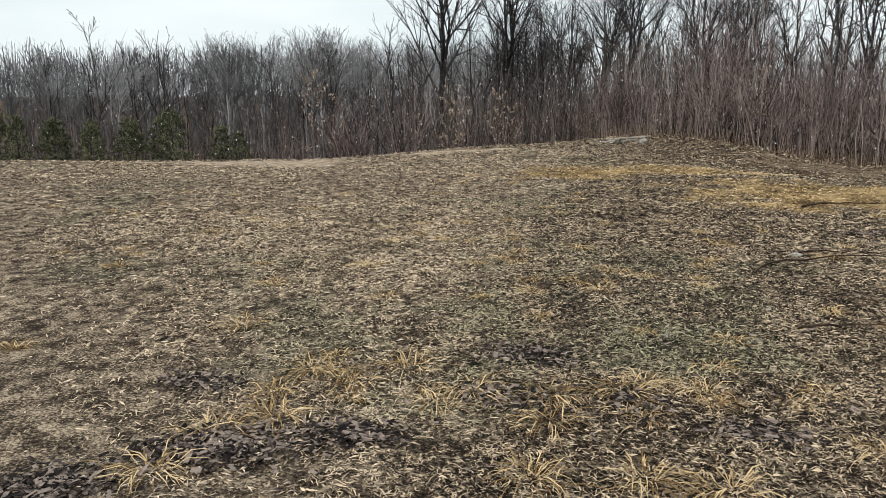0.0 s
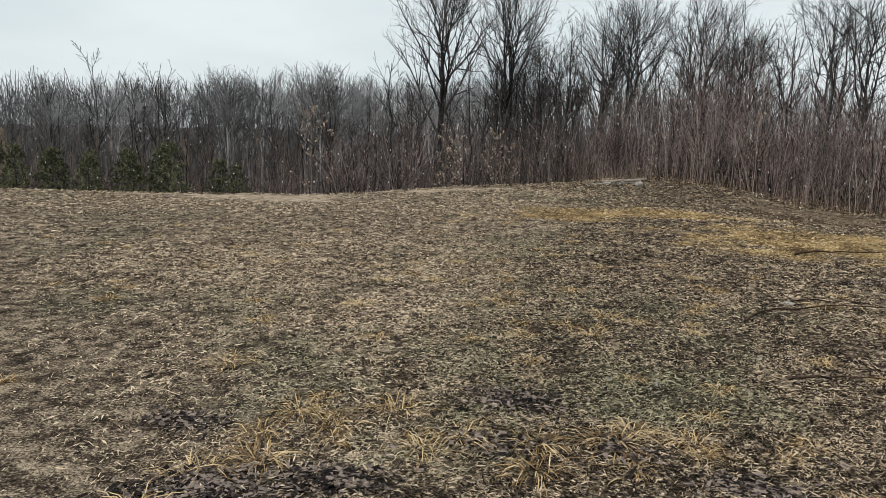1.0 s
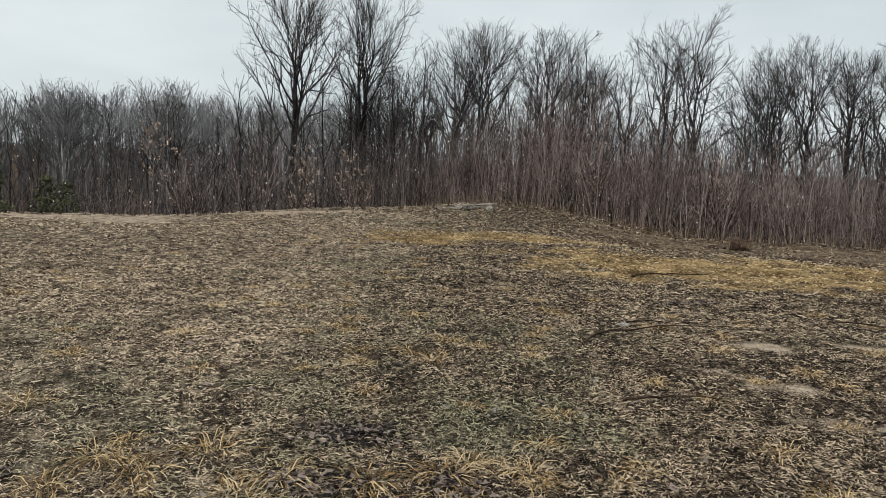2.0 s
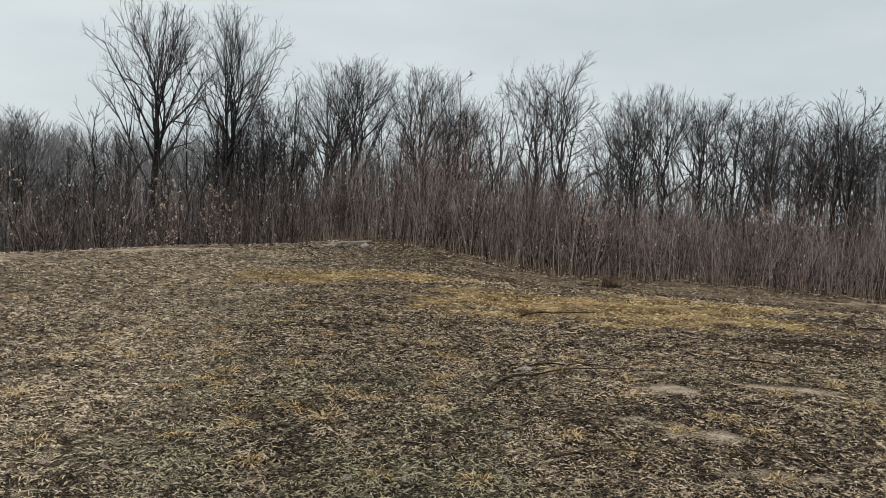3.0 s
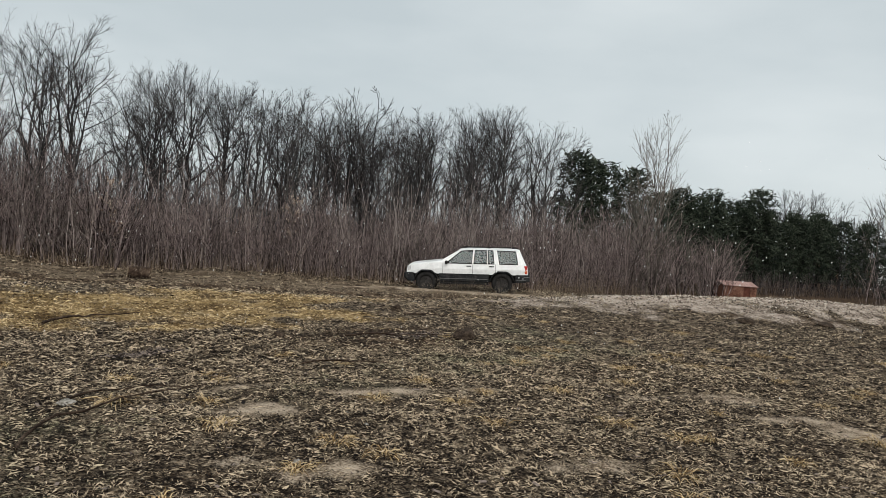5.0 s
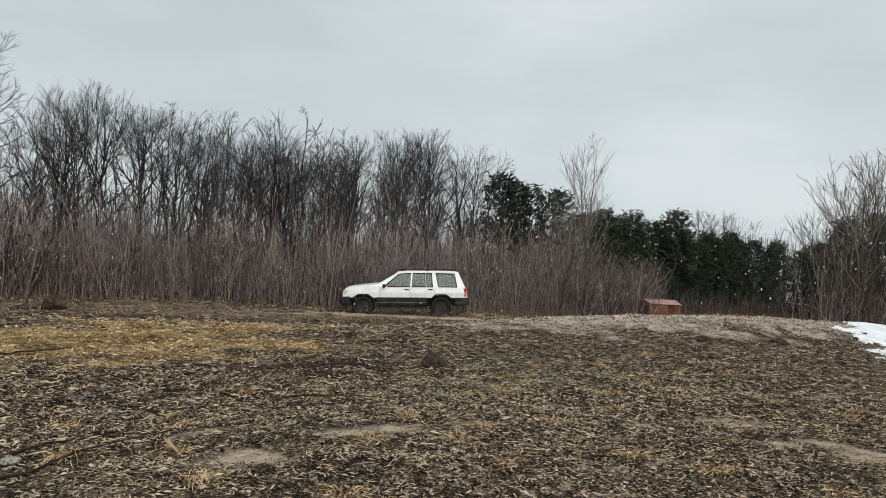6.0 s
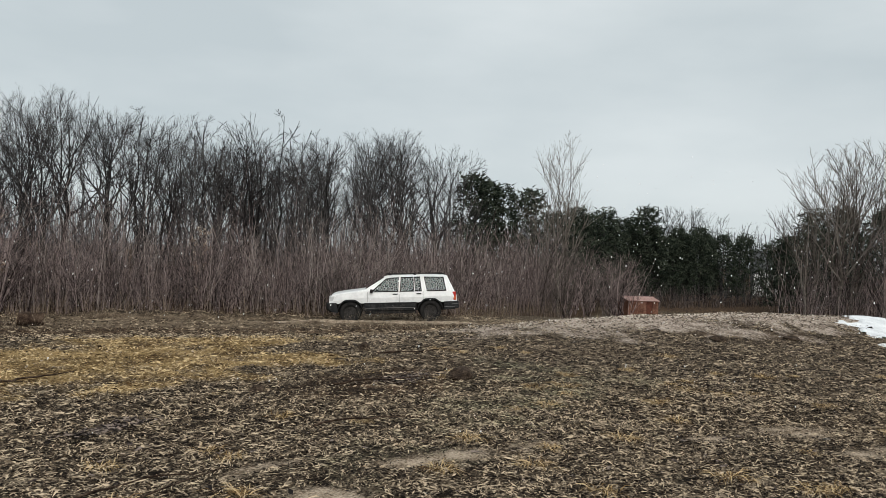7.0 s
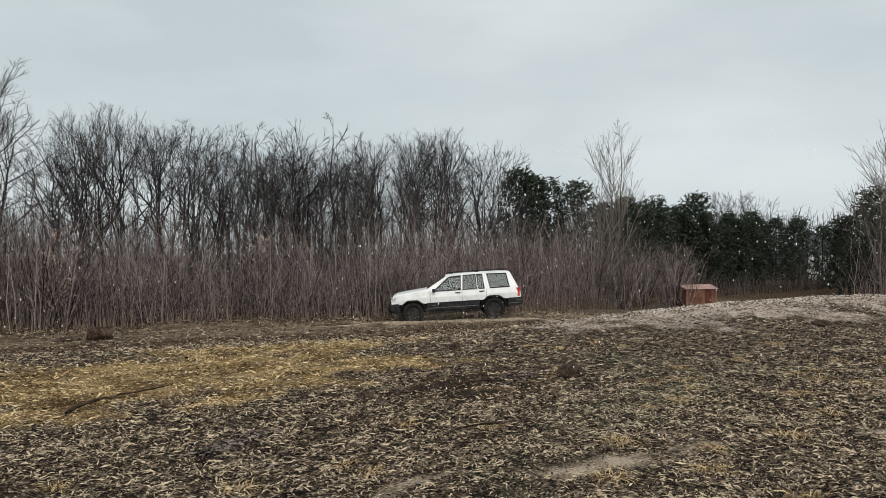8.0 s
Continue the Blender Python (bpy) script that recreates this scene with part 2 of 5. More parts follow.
def part(name, bm, mat, parent=None, label="", smooth=False):
    """Links a bmesh as one mesh object, under a thing or a part."""
    me = bpy.data.meshes.new(name)
    bmesh.ops.recalc_face_normals(bm, faces=bm.faces)
    bm.to_mesh(me)
    bm.free()
    me.materials.append(mat)
    if smooth:
        me.polygons.foreach_set("use_smooth", np.full(len(me.polygons), True))
    ob = new(name, me)
    ob.parent = parent
    return tagged(ob, label)


def box(bm, center, size, bevel=0.0, turn=None):
    m = Matrix.Translation(center) @ (turn or Matrix()) @ Matrix.Diagonal((*size, 1))
    made = bmesh.ops.create_cube(bm, size=1.0, matrix=m)
    if bevel:
        edges = list({e for v in made["verts"] for e in v.link_edges})
        bmesh.ops.bevel(bm, geom=edges, offset=bevel, segments=2, affect="EDGES", profile=0.6)
    return bm


def tubes(P, R, sides):
    """Tapered tubes along polylines: P (N, K, 3), R (N, K). Returns verts and faces."""
    N, K, _ = P.shape
    way = P[:, -1] - P[:, 0]
    way /= np.linalg.norm(way, axis=1, keepdims=True) + 1e-9
    ref = np.where(np.abs(way[:, 2:3]) > 0.8, [[1.0, 0, 0]], [[0, 0, 1.0]])
    u = np.cross(way, ref)
    u /= np.linalg.norm(u, axis=1, keepdims=True) + 1e-9
    v = np.cross(way, u)
    a = np.arange(sides) * 2 * np.pi / sides
    ring = np.cos(a)[None, :, None] * u[:, None] + np.sin(a)[None, :, None] * v[:, None]
    verts = P[:, :, None] + R[:, :, None, None] * ring[:, None]
    n, k, s = np.meshgrid(np.arange(N), np.arange(K - 1), np.arange(sides), indexing="ij")
    base = (n * K + k) * sides
    t = (s + 1) % sides
    faces = np.stack([base + s, base + t, base + sides + t, base + sides + s], -1).reshape(-1, 4)
    return verts.reshape(-1, 3), faces


def spikes(A, B, r):
    """Three-sided twigs that taper to a point: A, B (N, 3), r (N)."""
    N = len(A)
    way = B - A
    way /= np.linalg.norm(way, axis=1, keepdims=True) + 1e-9
    ref = np.where(np.abs(way[:, 2:3]) > 0.8, [[1.0, 0, 0]], [[0, 0, 1.0]])
    u = np.cross(way, ref)
    u /= np.linalg.norm(u, axis=1, keepdims=True) + 1e-9
    v = np.cross(way, u)
    a = np.arange(3) * 2 * np.pi / 3
    ring = A[:, None] + r[:, None, None] * (np.cos(a)[None, :, None] * u[:, None] + np.sin(a)[None, :, None] * v[:, None])
    verts = np.concatenate([ring, B[:, None]], 1).reshape(-1, 3)
    i = np.arange(N)[:, None, None] * 4
    faces = (i + np.array([[0, 1, 3], [1, 2, 3], [2, 0, 3]])[None]).reshape(-1, 3)
    return verts, faces


def gather(pieces):
    """Joins (verts, faces) pieces into one pair."""
    vs, fs, k = [], [], 0
    for v, f in pieces:
        vs.append(v)
        fs.append(f + k)
        k += len(v)
    return np.concatenate(vs), fs


def smooth(a, b, x):
    t = np.clip((np.asarray(x, float) - a) / (b - a), 0, 1)
    return t * t * (3 - 2 * t)


def lattice(x, y, seed):
    h = np.sin(x * 127.1 + y * 311.7 + seed * 74.7) * 43758.5453
    return h - np.floor(h)


def vnoise(x, y, seed=0):
    """Smooth value noise, 0 to 1."""
    x, y = np.asarray(x, float), np.asarray(y, float)
    i, j = np.floor(x), np.floor(y)
    u, v = x - i, y - j
    u, v = u * u * (3 - 2 * u), v * v * (3 - 2 * v)
    return (lattice(i, j, seed) * (1 - u) + lattice(i + 1, j, seed) * u) * (1 - v) + (lattice(i, j + 1, seed) * (1 - u) + lattice(i + 1, j + 1, seed) * u) * v


# ---------------------------------------------------------------- the lie of the land
def land(x, y):
    """Height of the ground: a nearly level field that falls away to the track, the woods and the low ground beyond."""
    x, y = np.asarray(x, float), np.asarray(y, float)
    q, p = 0.6 * x + 0.8 * y, 0.8 * x - 0.6 * y
    z = -0.16 - 0.05 * smooth(4, 12, y) + 0.0 * x
    z = z - 0.90 * smooth(15.5, 26.5, q) * smooth(-11.5, -3.5, p)
    z = z - 0.14 * np.exp(-((x - 7.5) / 6) ** 2 - ((y - 27.5) / 5) ** 2)
    z = z + 0.46 * np.exp(-np.abs((0.74 * (x - 20.5) - 0.67 * (y - 6.05)) / 7.1) ** 3 - ((0.67 * (x - 21.2) + 0.74 * (y - 5.4)) / 2.6) ** 2)
    brow = y - (20.0 + 1.22 * np.clip(x + 2.4, 0, None)) + 0.03 * np.clip(-x - 2.4, 0, None) ** 1.3
    z = z - 1.9 * smooth(-0.5, 9, brow) * smooth(10, 5, x)
    z = z + 0.17 * np.exp(-((q - 30.9) / 0.55) ** 2) * smooth(-3, 0, p) * smooth(7, 4.5, p) * (0.4 + vnoise(p / 0.7, q / 0.7, 17))
    off, along = 0.848 * (x - 23.5) + 0.53 * (y - 17.33), 0.53 * (x - 23.5) - 0.848 * (y - 17.33)
    z = z + 0.19 * np.exp(-((x - 25.5) ** 2 + (y - 16.5) ** 2) / 4)
    z = z + 0.09 * np.exp(-(off / 0.24) ** 2) * smooth(-4.5, -2.5, along) * smooth(4.5, 2.5, along)
    z = z - 0.7 * smooth(25, 50, x) * smooth(50, 10, y)
    z = z - 3.6 * smooth(25, 75, y) * smooth(18, -12, x)
    z = z - 1.2 * smooth(31, 60, q)
    z = z - 0.22 * np.exp(-((x - 54.4) ** 2 + (y - 16.4) ** 2) / 30)
    far = 1 - 0.8 * smooth(20, 45, np.hypot(x - 5, y - 8))
    z = z + far * (0.10 * (vnoise(x / 3.1, y / 3.1, 1) - 0.5) + 0.05 * (vnoise(x / 0.9, y / 0.9, 2) - 0.5) + 0.028 * (vnoise(x / 0.28, y / 0.28, 3) - 0.5))
    return z


def spot(x, y, cx, cy, rx, ry, turn=0.0):
    """1 in the middle of an oval, 0.5 on its edge, 0 well outside."""
    c, s = math.cos(radians(turn)), math.sin(radians(turn))
    a, b = (c * (x - cx) + s * (y - cy)) / rx, (-s * (x - cx) + c * (y - cy)) / ry
    return np.clip(1.5 - np.sqrt(a * a + b * b), 0, 1)


def edge(x):
    """Where the brush begins: y of the wood's edge at x."""
    a = 38.6 - 0.75 * x
    b = 17.4 + 0.10 * (x - 28)
    return np.where(x < 8, 32.6 - 0.12 * (8 - x), np.where(x < 28.2, a, b))


SAND = [(6.6, 6.45, 0.62, 0.20, -24), (7.3, 6.1, 0.42, 0.13, -20), (5.3, 6.65, 0.30, 0.20, -30), (4.6, 5.32, 0.34, 0.15, -20), (4.3, 5.78, 0.30, 0.10, -30), (9.5, 4.35, 0.42, 0.2, -60), (9.0, 3.78, 0.45, 0.2, -40),
        (9.0, 3.1, 0.30, 0.36, 0), (8.65, 4.95, 0.40, 0.12, -35), (6.15, 4.27, 0.4, 0.12, -30), (4.55, 7.2, 0.35, 0.08, -10), (5.0, 7.08, 0.2, 0.08, 0), (5.64, 7.42, 0.35, 0.10, -25), (4.66, 4.5, 0.4, 0.16, -25)]
STRAW = [(5.2, 17.3, 3.4, 1.3, 12), (7.6, 12.2, 3.2, 1.8, -25), (10.5, 13.2, 2.2, 1.0, -30)]
LITTER = [(10.8, 17.0, 4.2, 1.0, -32), (9.0, 8.8, 1.2, 0.7, 0), (16.0, 13.5, 6.0, 0.8, -37), (7.5, 20.5, 3.0, 0.8, 0), (17.5, 5.6, 2.0, 0.5, -45), (22.9, 16.9, 3.6, 0.55, -58)]


BARE = [(-3.8, 19.3, 2.1, 0.85, 8), (1.0, 23.0, 2.6, 0.3, 38), (-6.5, 19.6, 1.6, 0.2, 0), (23.5, 17.40, 4.0, 0.27, -58)]


def zones(x, y):
    """How far each kind of cover holds at a place."""
    x, y = np.asarray(x, float), np.asarray(y, float)
    q, p = 0.6 * x + 0.8 * y, 0.8 * x - 0.6 * y
    wob = 0.9 * (vnoise(x / 0.5, y / 0.5, 5) - 0.5) + 0.7 * (vnoise(x / 0.17, y / 0.17, 6) - 0.5)
    pick = lambda ovals: np.max([spot(x, y, *o) for o in ovals], axis=0)
    on = lambda m: np.clip(m + wob * (m > 0.02), 0, 1)
    sand, straw, litter = np.maximum(np.clip(pick(SAND) * 0.85 + (pick(SAND) > 0.02) * (0.9 * (vnoise(x / 0.2, y / 0.2, 12) - 0.6)), 0, 1), on(pick(BARE) * 1.25)), on(pick(STRAW)), on(pick(LITTER))
    gravel = on(np.maximum(spot(x, y, 19.6, 7.0, 6.0, 2.3, -42), spot(x, y, 23.5, 4.5, 4.5, 2.6, -42)))
    bank = smooth(24.3, 25.5, q) * smooth(28.0, 27.0, q) * smooth(-9, -5, p)
    track = np.clip(smooth(27.2, 27.9, q + wob) * smooth(31.0, 30.0, q) * smooth(-9.5, -6, p) * smooth(30, 22, p), 0, 1)
    woods = smooth(-0.3, 1.5, y - edge(x)) * smooth(70, 62, x) + smooth(70, 80, np.hypot(x, y))
    litter = np.clip(np.maximum.reduce([litter, 0.75 * bank + wob * bank, woods, 0.34 * smooth(0.55, 0.85, vnoise(x / 0.8, y / 0.8, 8))]), 0, 1)
    green = np.clip(0.42 * smooth(0.55, 0.85, vnoise(x / 2.3 + 7, y / 2.3, 9)) + 0.15 * spot(x, y, 2.4, 4.6, 1.0, 0.8) + wob * 0.5, 0, 1) * (1 - straw) * smooth(26, 20, q)
    pale = np.clip(0.92 * smooth(1.3, -2.0, x - 0.22 * y) + 0.3 * wob, 0, 1) * (1 - straw) * smooth(26, 22, y)
    return dict(pale=pale, sand=sand * (1 - gravel), straw=straw, litter=litter * (1 - sand) * (1 - gravel), gravel=gravel, track=track, green=green)


def grades(start, stop, step, reach, growth):
    """Grid lines: even steps in the middle, growing ones out to the horizon."""
    mid = list(np.arange(start, stop, step))
    up, d = [stop], step
    while up[-1] < reach:
        d *= growth
        up.append(up[-1] + d)
    down, d = [start], step
    while down[-1] > -reach:
        d *= growth
        down.append(down[-1] - d)
    return np.array(down[:0:-1] + mid + up)


gx, gy = grades(-7, 28, 0.15, 2500, 1.1), grades(1.0, 24, 0.15, 2500, 1.1)
X, Y = np.meshgrid(gx, gy, indexing="ij")
Z = land(X, Y)
ix = np.arange(len(gx) * len(gy)).reshape(X.shape)
quads = np.stack([ix[:-1, :-1], ix[1:, :-1], ix[1:, 1:], ix[:-1, 1:]], -1).reshape(-1, 4)
cover = zones(X.ravel(), Y.ravel())
ground = mesh_object("ground", np.stack([X, Y, Z], -1).reshape(-1, 3), [quads], ground_mat, True, cover)
tagged(ground, "field of matted dead grass with bare sandy patches", "ground", kind="structure")


# ---------------------------------------------------------------- trees
rng = np.random.default_rng(11)


def sprout(P, R, count, low, high, length, rise, curve, K, taper, rng):
    """Side shoots on polylines. Each leaves its parent between low and high and bends upward. Returns P, R of the shoots."""
    N, KP, _ = P.shape
    f = rng.uniform(low, high, (N, count))
    f = np.sort(f, axis=1)
    at = f * (KP - 1)
    i = np.minimum(at.astype(int), KP - 2)
    w = (at - i)[..., None]
    n = np.arange(N)[:, None]
    start = P[n, i] * (1 - w) + P[n, i + 1] * w
    r0 = (R[n, i] * (1 - w[..., 0]) + R[n, i + 1] * w[..., 0]) * taper
    way = P[n, i + 1] - P[n, i]
    way /= np.linalg.norm(way, axis=-1, keepdims=True) + 1e-9
    spin = rng.uniform(0, 2 * np.pi, (N, 1)) + np.arange(count)[None] * 2.4 + rng.normal(0, 0.4, (N, count))
    ref = np.where(np.abs(way[..., 2:3]) > 0.85, [1.0, 0, 0], [0, 0, 1.0])
    u = np.cross(way, ref)
    u /= np.linalg.norm(u, axis=-1, keepdims=True) + 1e-9
    v = np.cross(way, u)
    side = np.cos(spin)[..., None] * u + np.sin(spin)[..., None] * v
    ang = np.radians(rng.normal(rise, 8, (N, count)))[..., None]
    d = np.cos(ang) * way + np.sin(ang) * side
    size = length(f) * rng.uniform(0.7, 1.25, (N, count))
    s = np.linspace(0, 1, K)[None, None, :, None]
    up = np.array([0, 0, 1.0])
    line = start[:, :, None] + size[..., None, None] * (d[:, :, None] * s + curve * up * s * s)
    line = line + rng.normal(0, 1, line.shape) * 0.035 * size[..., None, None] * s
    rad = r0[..., None] * (1 - 0.76 * np.linspace(0, 1, K))[None, None]
    return line.reshape(N * count, K, 3), rad.reshape(N * count, K)


def bare_tree(name, height, girth, crown_low, counts, spread, curve, limb, seed, bark, lean=0.02, fork=0, plain=False):
    """A leafless tree: a tapered trunk with limbs, branches and twigs."""
    r = np.random.default_rng(seed)
    K = 9
    s = np.linspace(0, 1, K)
    stems = 1 + fork
    trunk = np.zeros((stems, K, 3))
    for k in range(stems):
        a = r.uniform(0, 2 * np.pi)
        out = (0.13 if k else lean) * height * (0.7 + 0.6 * r.random())
        begin = 0.0 if k == 0 else r.uniform(0.18, 0.34)
        hgt = begin + (0.74 - begin) * s * (1 if k == 0 else r.uniform(0.8, 1.0))
        trunk[k, :, 2] = hgt * height
        bow = np.clip((hgt - begin) / (1 - begin), 0, 1) ** 0.75
        trunk[k, :, 0], trunk[k, :, 1] = math.cos(a) * out * bow, math.sin(a) * out * bow
        if k:
            for ax in (0, 1):
                trunk[k, :, ax] += np.interp(begin, s, trunk[0, :, ax])
    trunk[:, 1:, :2] += r.normal(0, 0.008 * height, (stems, K - 1, 2))
    rad = 0.88 * girth * np.stack([(1 if k == 0 else 0.62) * (1 - 0.88 * s ** 0.9) for k in range(stems)])
    rad[0, 0] *= 1.35
    tv, tf = tubes(trunk, rad, 7)
    shape = lambda f: limb * height * (1.02 - 0.55 * ((f - crown_low) / (1 - crown_low)))
    l1, r1 = sprout(trunk, rad, counts[0], crown_low, 0.97, shape, spread, curve, 6, 0.72, r)
    n1 = np.linalg.norm(l1[:, -1] - l1[:, 0], axis=1)
    l2, r2 = sprout(l1, r1, counts[1], 0.22, 0.97, lambda f: 0.46 * np.repeat(n1[:, None], counts[1], 1) * (1.1 - 0.55 * f), spread * 0.85, curve * 0.6, 4, 0.7, r)
    n2 = np.linalg.norm(l2[:, -1] - l2[:, 0], axis=1)
    l3, r3 = sprout(l2, r2, counts[2], 0.2, 1.0, lambda f: 0.5 * np.repeat(n2[:, None], counts[2], 1) * (1.1 - 0.5 * f), 34, 0.18, 3, 0.75, r)
    least = 0.0046 * math.sqrt(height / 10)
    r1, r2, r3 = np.maximum(r1, least * 2.2), np.maximum(r2, least * 1.7), np.maximum(r3, least * 1.25)
    pieces = [tubes(l1[:, [0, 2, 5]], r1[:, [0, 2, 5]], 3) if plain else tubes(l1, r1, 4), tubes(l2[:, ::3] if plain else l2, r2[:, ::3] if plain else r2, 3), spikes(l3[:, 0], l3[:, -1], r3[:, 0])]
    if counts[3]:
        n3 = np.linalg.norm(l3[:, -1] - l3[:, 0], axis=1)
        l4, _ = sprout(l3, r3, counts[3], 0.15, 0.9, lambda f: 0.62 * np.repeat(n3[:, None], counts[3], 1), 32, 0.12, 2, 0.8, r)
        pieces.append(spikes(l4[:, 0], l4[:, 1], np.full(len(l4), least * 1.15)))
    root = new(name)
    trunk_ob = mesh_object("trunk", tv, [tf], bark, True)
    cv, cf = gather(pieces)
    # no single leader stands far out of the crown
    cap = float(np.percentile(cv[:, 2], 95))
    cv[:, 2] = np.where(cv[:, 2] > cap, cap + 0.05 * height * (1 - np.exp((cap - cv[:, 2]) / (0.05 * height))), cv[:, 2])
    crown_ob = mesh_object("crown", cv, cf, twig_mat if bark is bark_mat else bark, False)
    trunk_ob.parent = crown_ob.parent = root
    root["tall"] = float(cv[:, 2].max())
    return root


def pine(name, height, spread, low, whorls, seed, density=1.0, needle=needle_mat):
    """A pine: a straight trunk and whorls of boughs that carry tufts of needles."""
    r = np.random.default_rng(seed)
    K = 6
    s = np.linspace(0, 1, K)
    trunk = np.zeros((1, K, 3))
    trunk[0, :, 2] = s * height
    tv, tf = tubes(trunk, 0.016 * height * (1.05 - s)[None], 6)
    boughs, radii = [], []
    for k in range(whorls):
        h = low + (0.985 - low) * (k / (whorls - 1)) ** 0.9
        n = int(r.integers(4, 7))
        for j in range(n):
            a = j * 2 * np.pi / n + r.uniform(-0.5, 0.5)
            length = spread * (1.04 - h) ** 0.62 * r.uniform(0.6, 1.2)
            lift = length * (0.05 + 0.45 * h + r.uniform(-0.1, 0.15))
            t = np.linspace(0, 1, 5)
            boughs.append(np.stack([np.cos(a) * length * t, np.sin(a) * length * t, h * height + lift * t ** 1.4], 1))
            radii.append(0.012 * height * (1.03 - h) * (1 - 0.8 * t) * 0.4 + 0.003)
    B, R = np.array(boughs), np.array(radii)
    cnt = max(4, int(9 * density))
    shoots, sr = sprout(B, R, cnt, 0.3, 1.0, lambda f: 0.30 * spread * (1.15 - 0.5 * f) * np.ones(f.shape), 42, 0.15, 2, 0.6, r)
    pieces = [tubes(B, R, 3)]
    mids = shoots[:, 0] + (shoots[:, 1] - shoots[:, 0]) * r.uniform(0.35, 1.0, (len(shoots), 1))
    need = int(11 * density)
    base = np.repeat(mids, need, 0) + r.normal(0, 0.05 * spread, (len(mids) * need, 3))
    d = r.normal(0, 1, base.shape) + np.array([0, 0, 0.35])
    d /= np.linalg.norm(d, axis=1, keepdims=True)
    needles = spikes(base, base + d * (0.18 * spread * r.uniform(0.6, 1.3, (len(base), 1))), np.full(len(base), 0.027 * spread))
    root = new(name)
    trunk_ob = mesh_object("trunk", tv, [tf], bark_mat, True)
    bv, bf = gather(pieces)
    bough_ob = mesh_object("bough", bv, bf, bark_mat, False)
    crown_ob = mesh_object("crown", needles[0], [needles[1]], needle, False)
    trunk_ob.parent = bough_ob.parent = crown_ob.parent = root
    root["tall"] = float(needles[0][:, 2].max())
    return root


def plant(proto, used, x, y, top, sink=0.15, turn=None, wide=1.0):
    """Sets a tree at a place so that its crown reaches the height top. The first planting takes the tree itself."""
    z = float(land(x, y)) - sink
    k = (top - z) / proto["tall"]
    m = pose(x, y, z, rng.uniform(-1.5, 1.5), rng.uniform(-1.5, 1.5), rng.uniform(0, 360) if turn is None else turn) @ Matrix.Diagonal((k * wide, k * wide, k, 1))
    if proto.name in used:
        return copy_thing(proto, m @ Matrix.Diagonal((1 / proto.scale.x, 1 / proto.scale.y, 1 / proto.scale.z, 1)))
    used.add(proto.name)
    proto.matrix_basis = m
    return proto


used = set()
# tall crowns at the wood's edge
broad = [tagged(bare_tree("tree", 12.0, 0.21, 0.28, (12, 7, 4, 2), 38, 0.17, 0.33, 100 + k, bark_mat, fork=2), "tall leafless tree with a dense ascending grey-brown crown", "tree", "bare trees of the wood") for k in range(4)]
open_crowned = [tagged(bare_tree("tree", 12.0, 0.16, 0.42, (8, 6, 4, 2), 42, 0.16, 0.28, 200 + k, bark_mat, fork=1), "tall slender leafless tree with an open crown", "tree", "bare trees of the wood") for k in range(3)]
low_crowned = [tagged(bare_tree("tree", 10.0, 0.15, 0.36, (8, 6, 4, 2), 44, 0.15, 0.31, 310 + k, bark_mat, fork=2), "leafless woodland tree with a rounded dark crown", "tree", "bare trees of the wood") for k in range(5)]
pole = [tagged(bare_tree("slim_tree", 9.0, 0.075, 0.35, (8, 5, 3, 0), 36, 0.2, 0.18, 400 + k, bark_mat, lean=0.03, plain=True), "slim leafless young tree in the thick of the wood", "tree", "young trees of the wood") for k in range(6)]
back = [tagged(bare_tree("tree", 10.0, 0.14, 0.38, (7, 6, 4, 0), 42, 0.16, 0.30, 350 + k, bark_mat, fork=1, plain=True), "leafless tree deep in the dark wood", "tree", "bare trees of the wood") for k in range(5)]
# the pale grey of these trees is haze put into the bark colour
grey = [tagged(bare_tree("grey_tree", 10.0, 0.13, 0.38, (9, 6, 4, 0), 40, 0.2, 0.28, 370 + k, hazed_bark_mat, fork=1, plain=True), "leafless tree of the low wood across the dip, greyed by painted haze", "tree", "grey trees across the dip") for k in range(5)]
pale = [tagged(bare_tree("pale_tree", 10.0, 0.11, 0.30, (8, 4, 3, 1), 30, 0.24, 0.30, 500 + k, pale_bark_mat, fork=2), "pale-barked leafless tree with upswept branches", "tree", "pale young trees") for k in range(3)]

plant(broad[0], used, 0.0, 42.7, 11.0, turn=0, wide=0.72)
plant(broad[1], used, 3.4, 42.6, 10.9, turn=40, wide=0.74)
for k, (x, y, top) in enumerate([(8.2, 40.0, 8.2), (9.6, 40.8, 8.9), (14.1, 42.7, 9.2), (33.2, 47.0, 10.7), (60.6, 43.0, 12.2), (62.4, 40.2, 12.7), (36.9, 47.9, 10.3), (30.9, 47.4, 9.8)]):
    plant(broad[(k + 2) % 4], used, x, y, top, wide=0.78)
for k, (x, y, top) in enumerate([(21.8, 45.1, 10.8), (24.1, 45.0, 11.5), (7.2, 46.3, 8.6), (11.9, 43.3, 7.9), (16.2, 44.1, 8.4), (19.6, 44.9, 8.6), (45.8, 50.9, 11.6)]):
    plant(open_crowned[k % 3], used, x, y, top, wide=0.82)
for k, (x, y, top) in enumerate([(28.7, 46.4, 8.0), (40.0, 48.1, 10.5), (43.0, 49.0, 9.6), (46.7, 47.3, 10.4), (49.0, 47.5, 9.6), (51.6, 48.0, 10.3), (55.0, 47.1, 10.8), (56.8, 44.9, 11.2), (65.7, 38.7, 11.8), (58.5, 47.5, 10.5), (64.0, 44.0, 11.0)]):
    plant(low_crowned[k % 5], used, x, y, top)

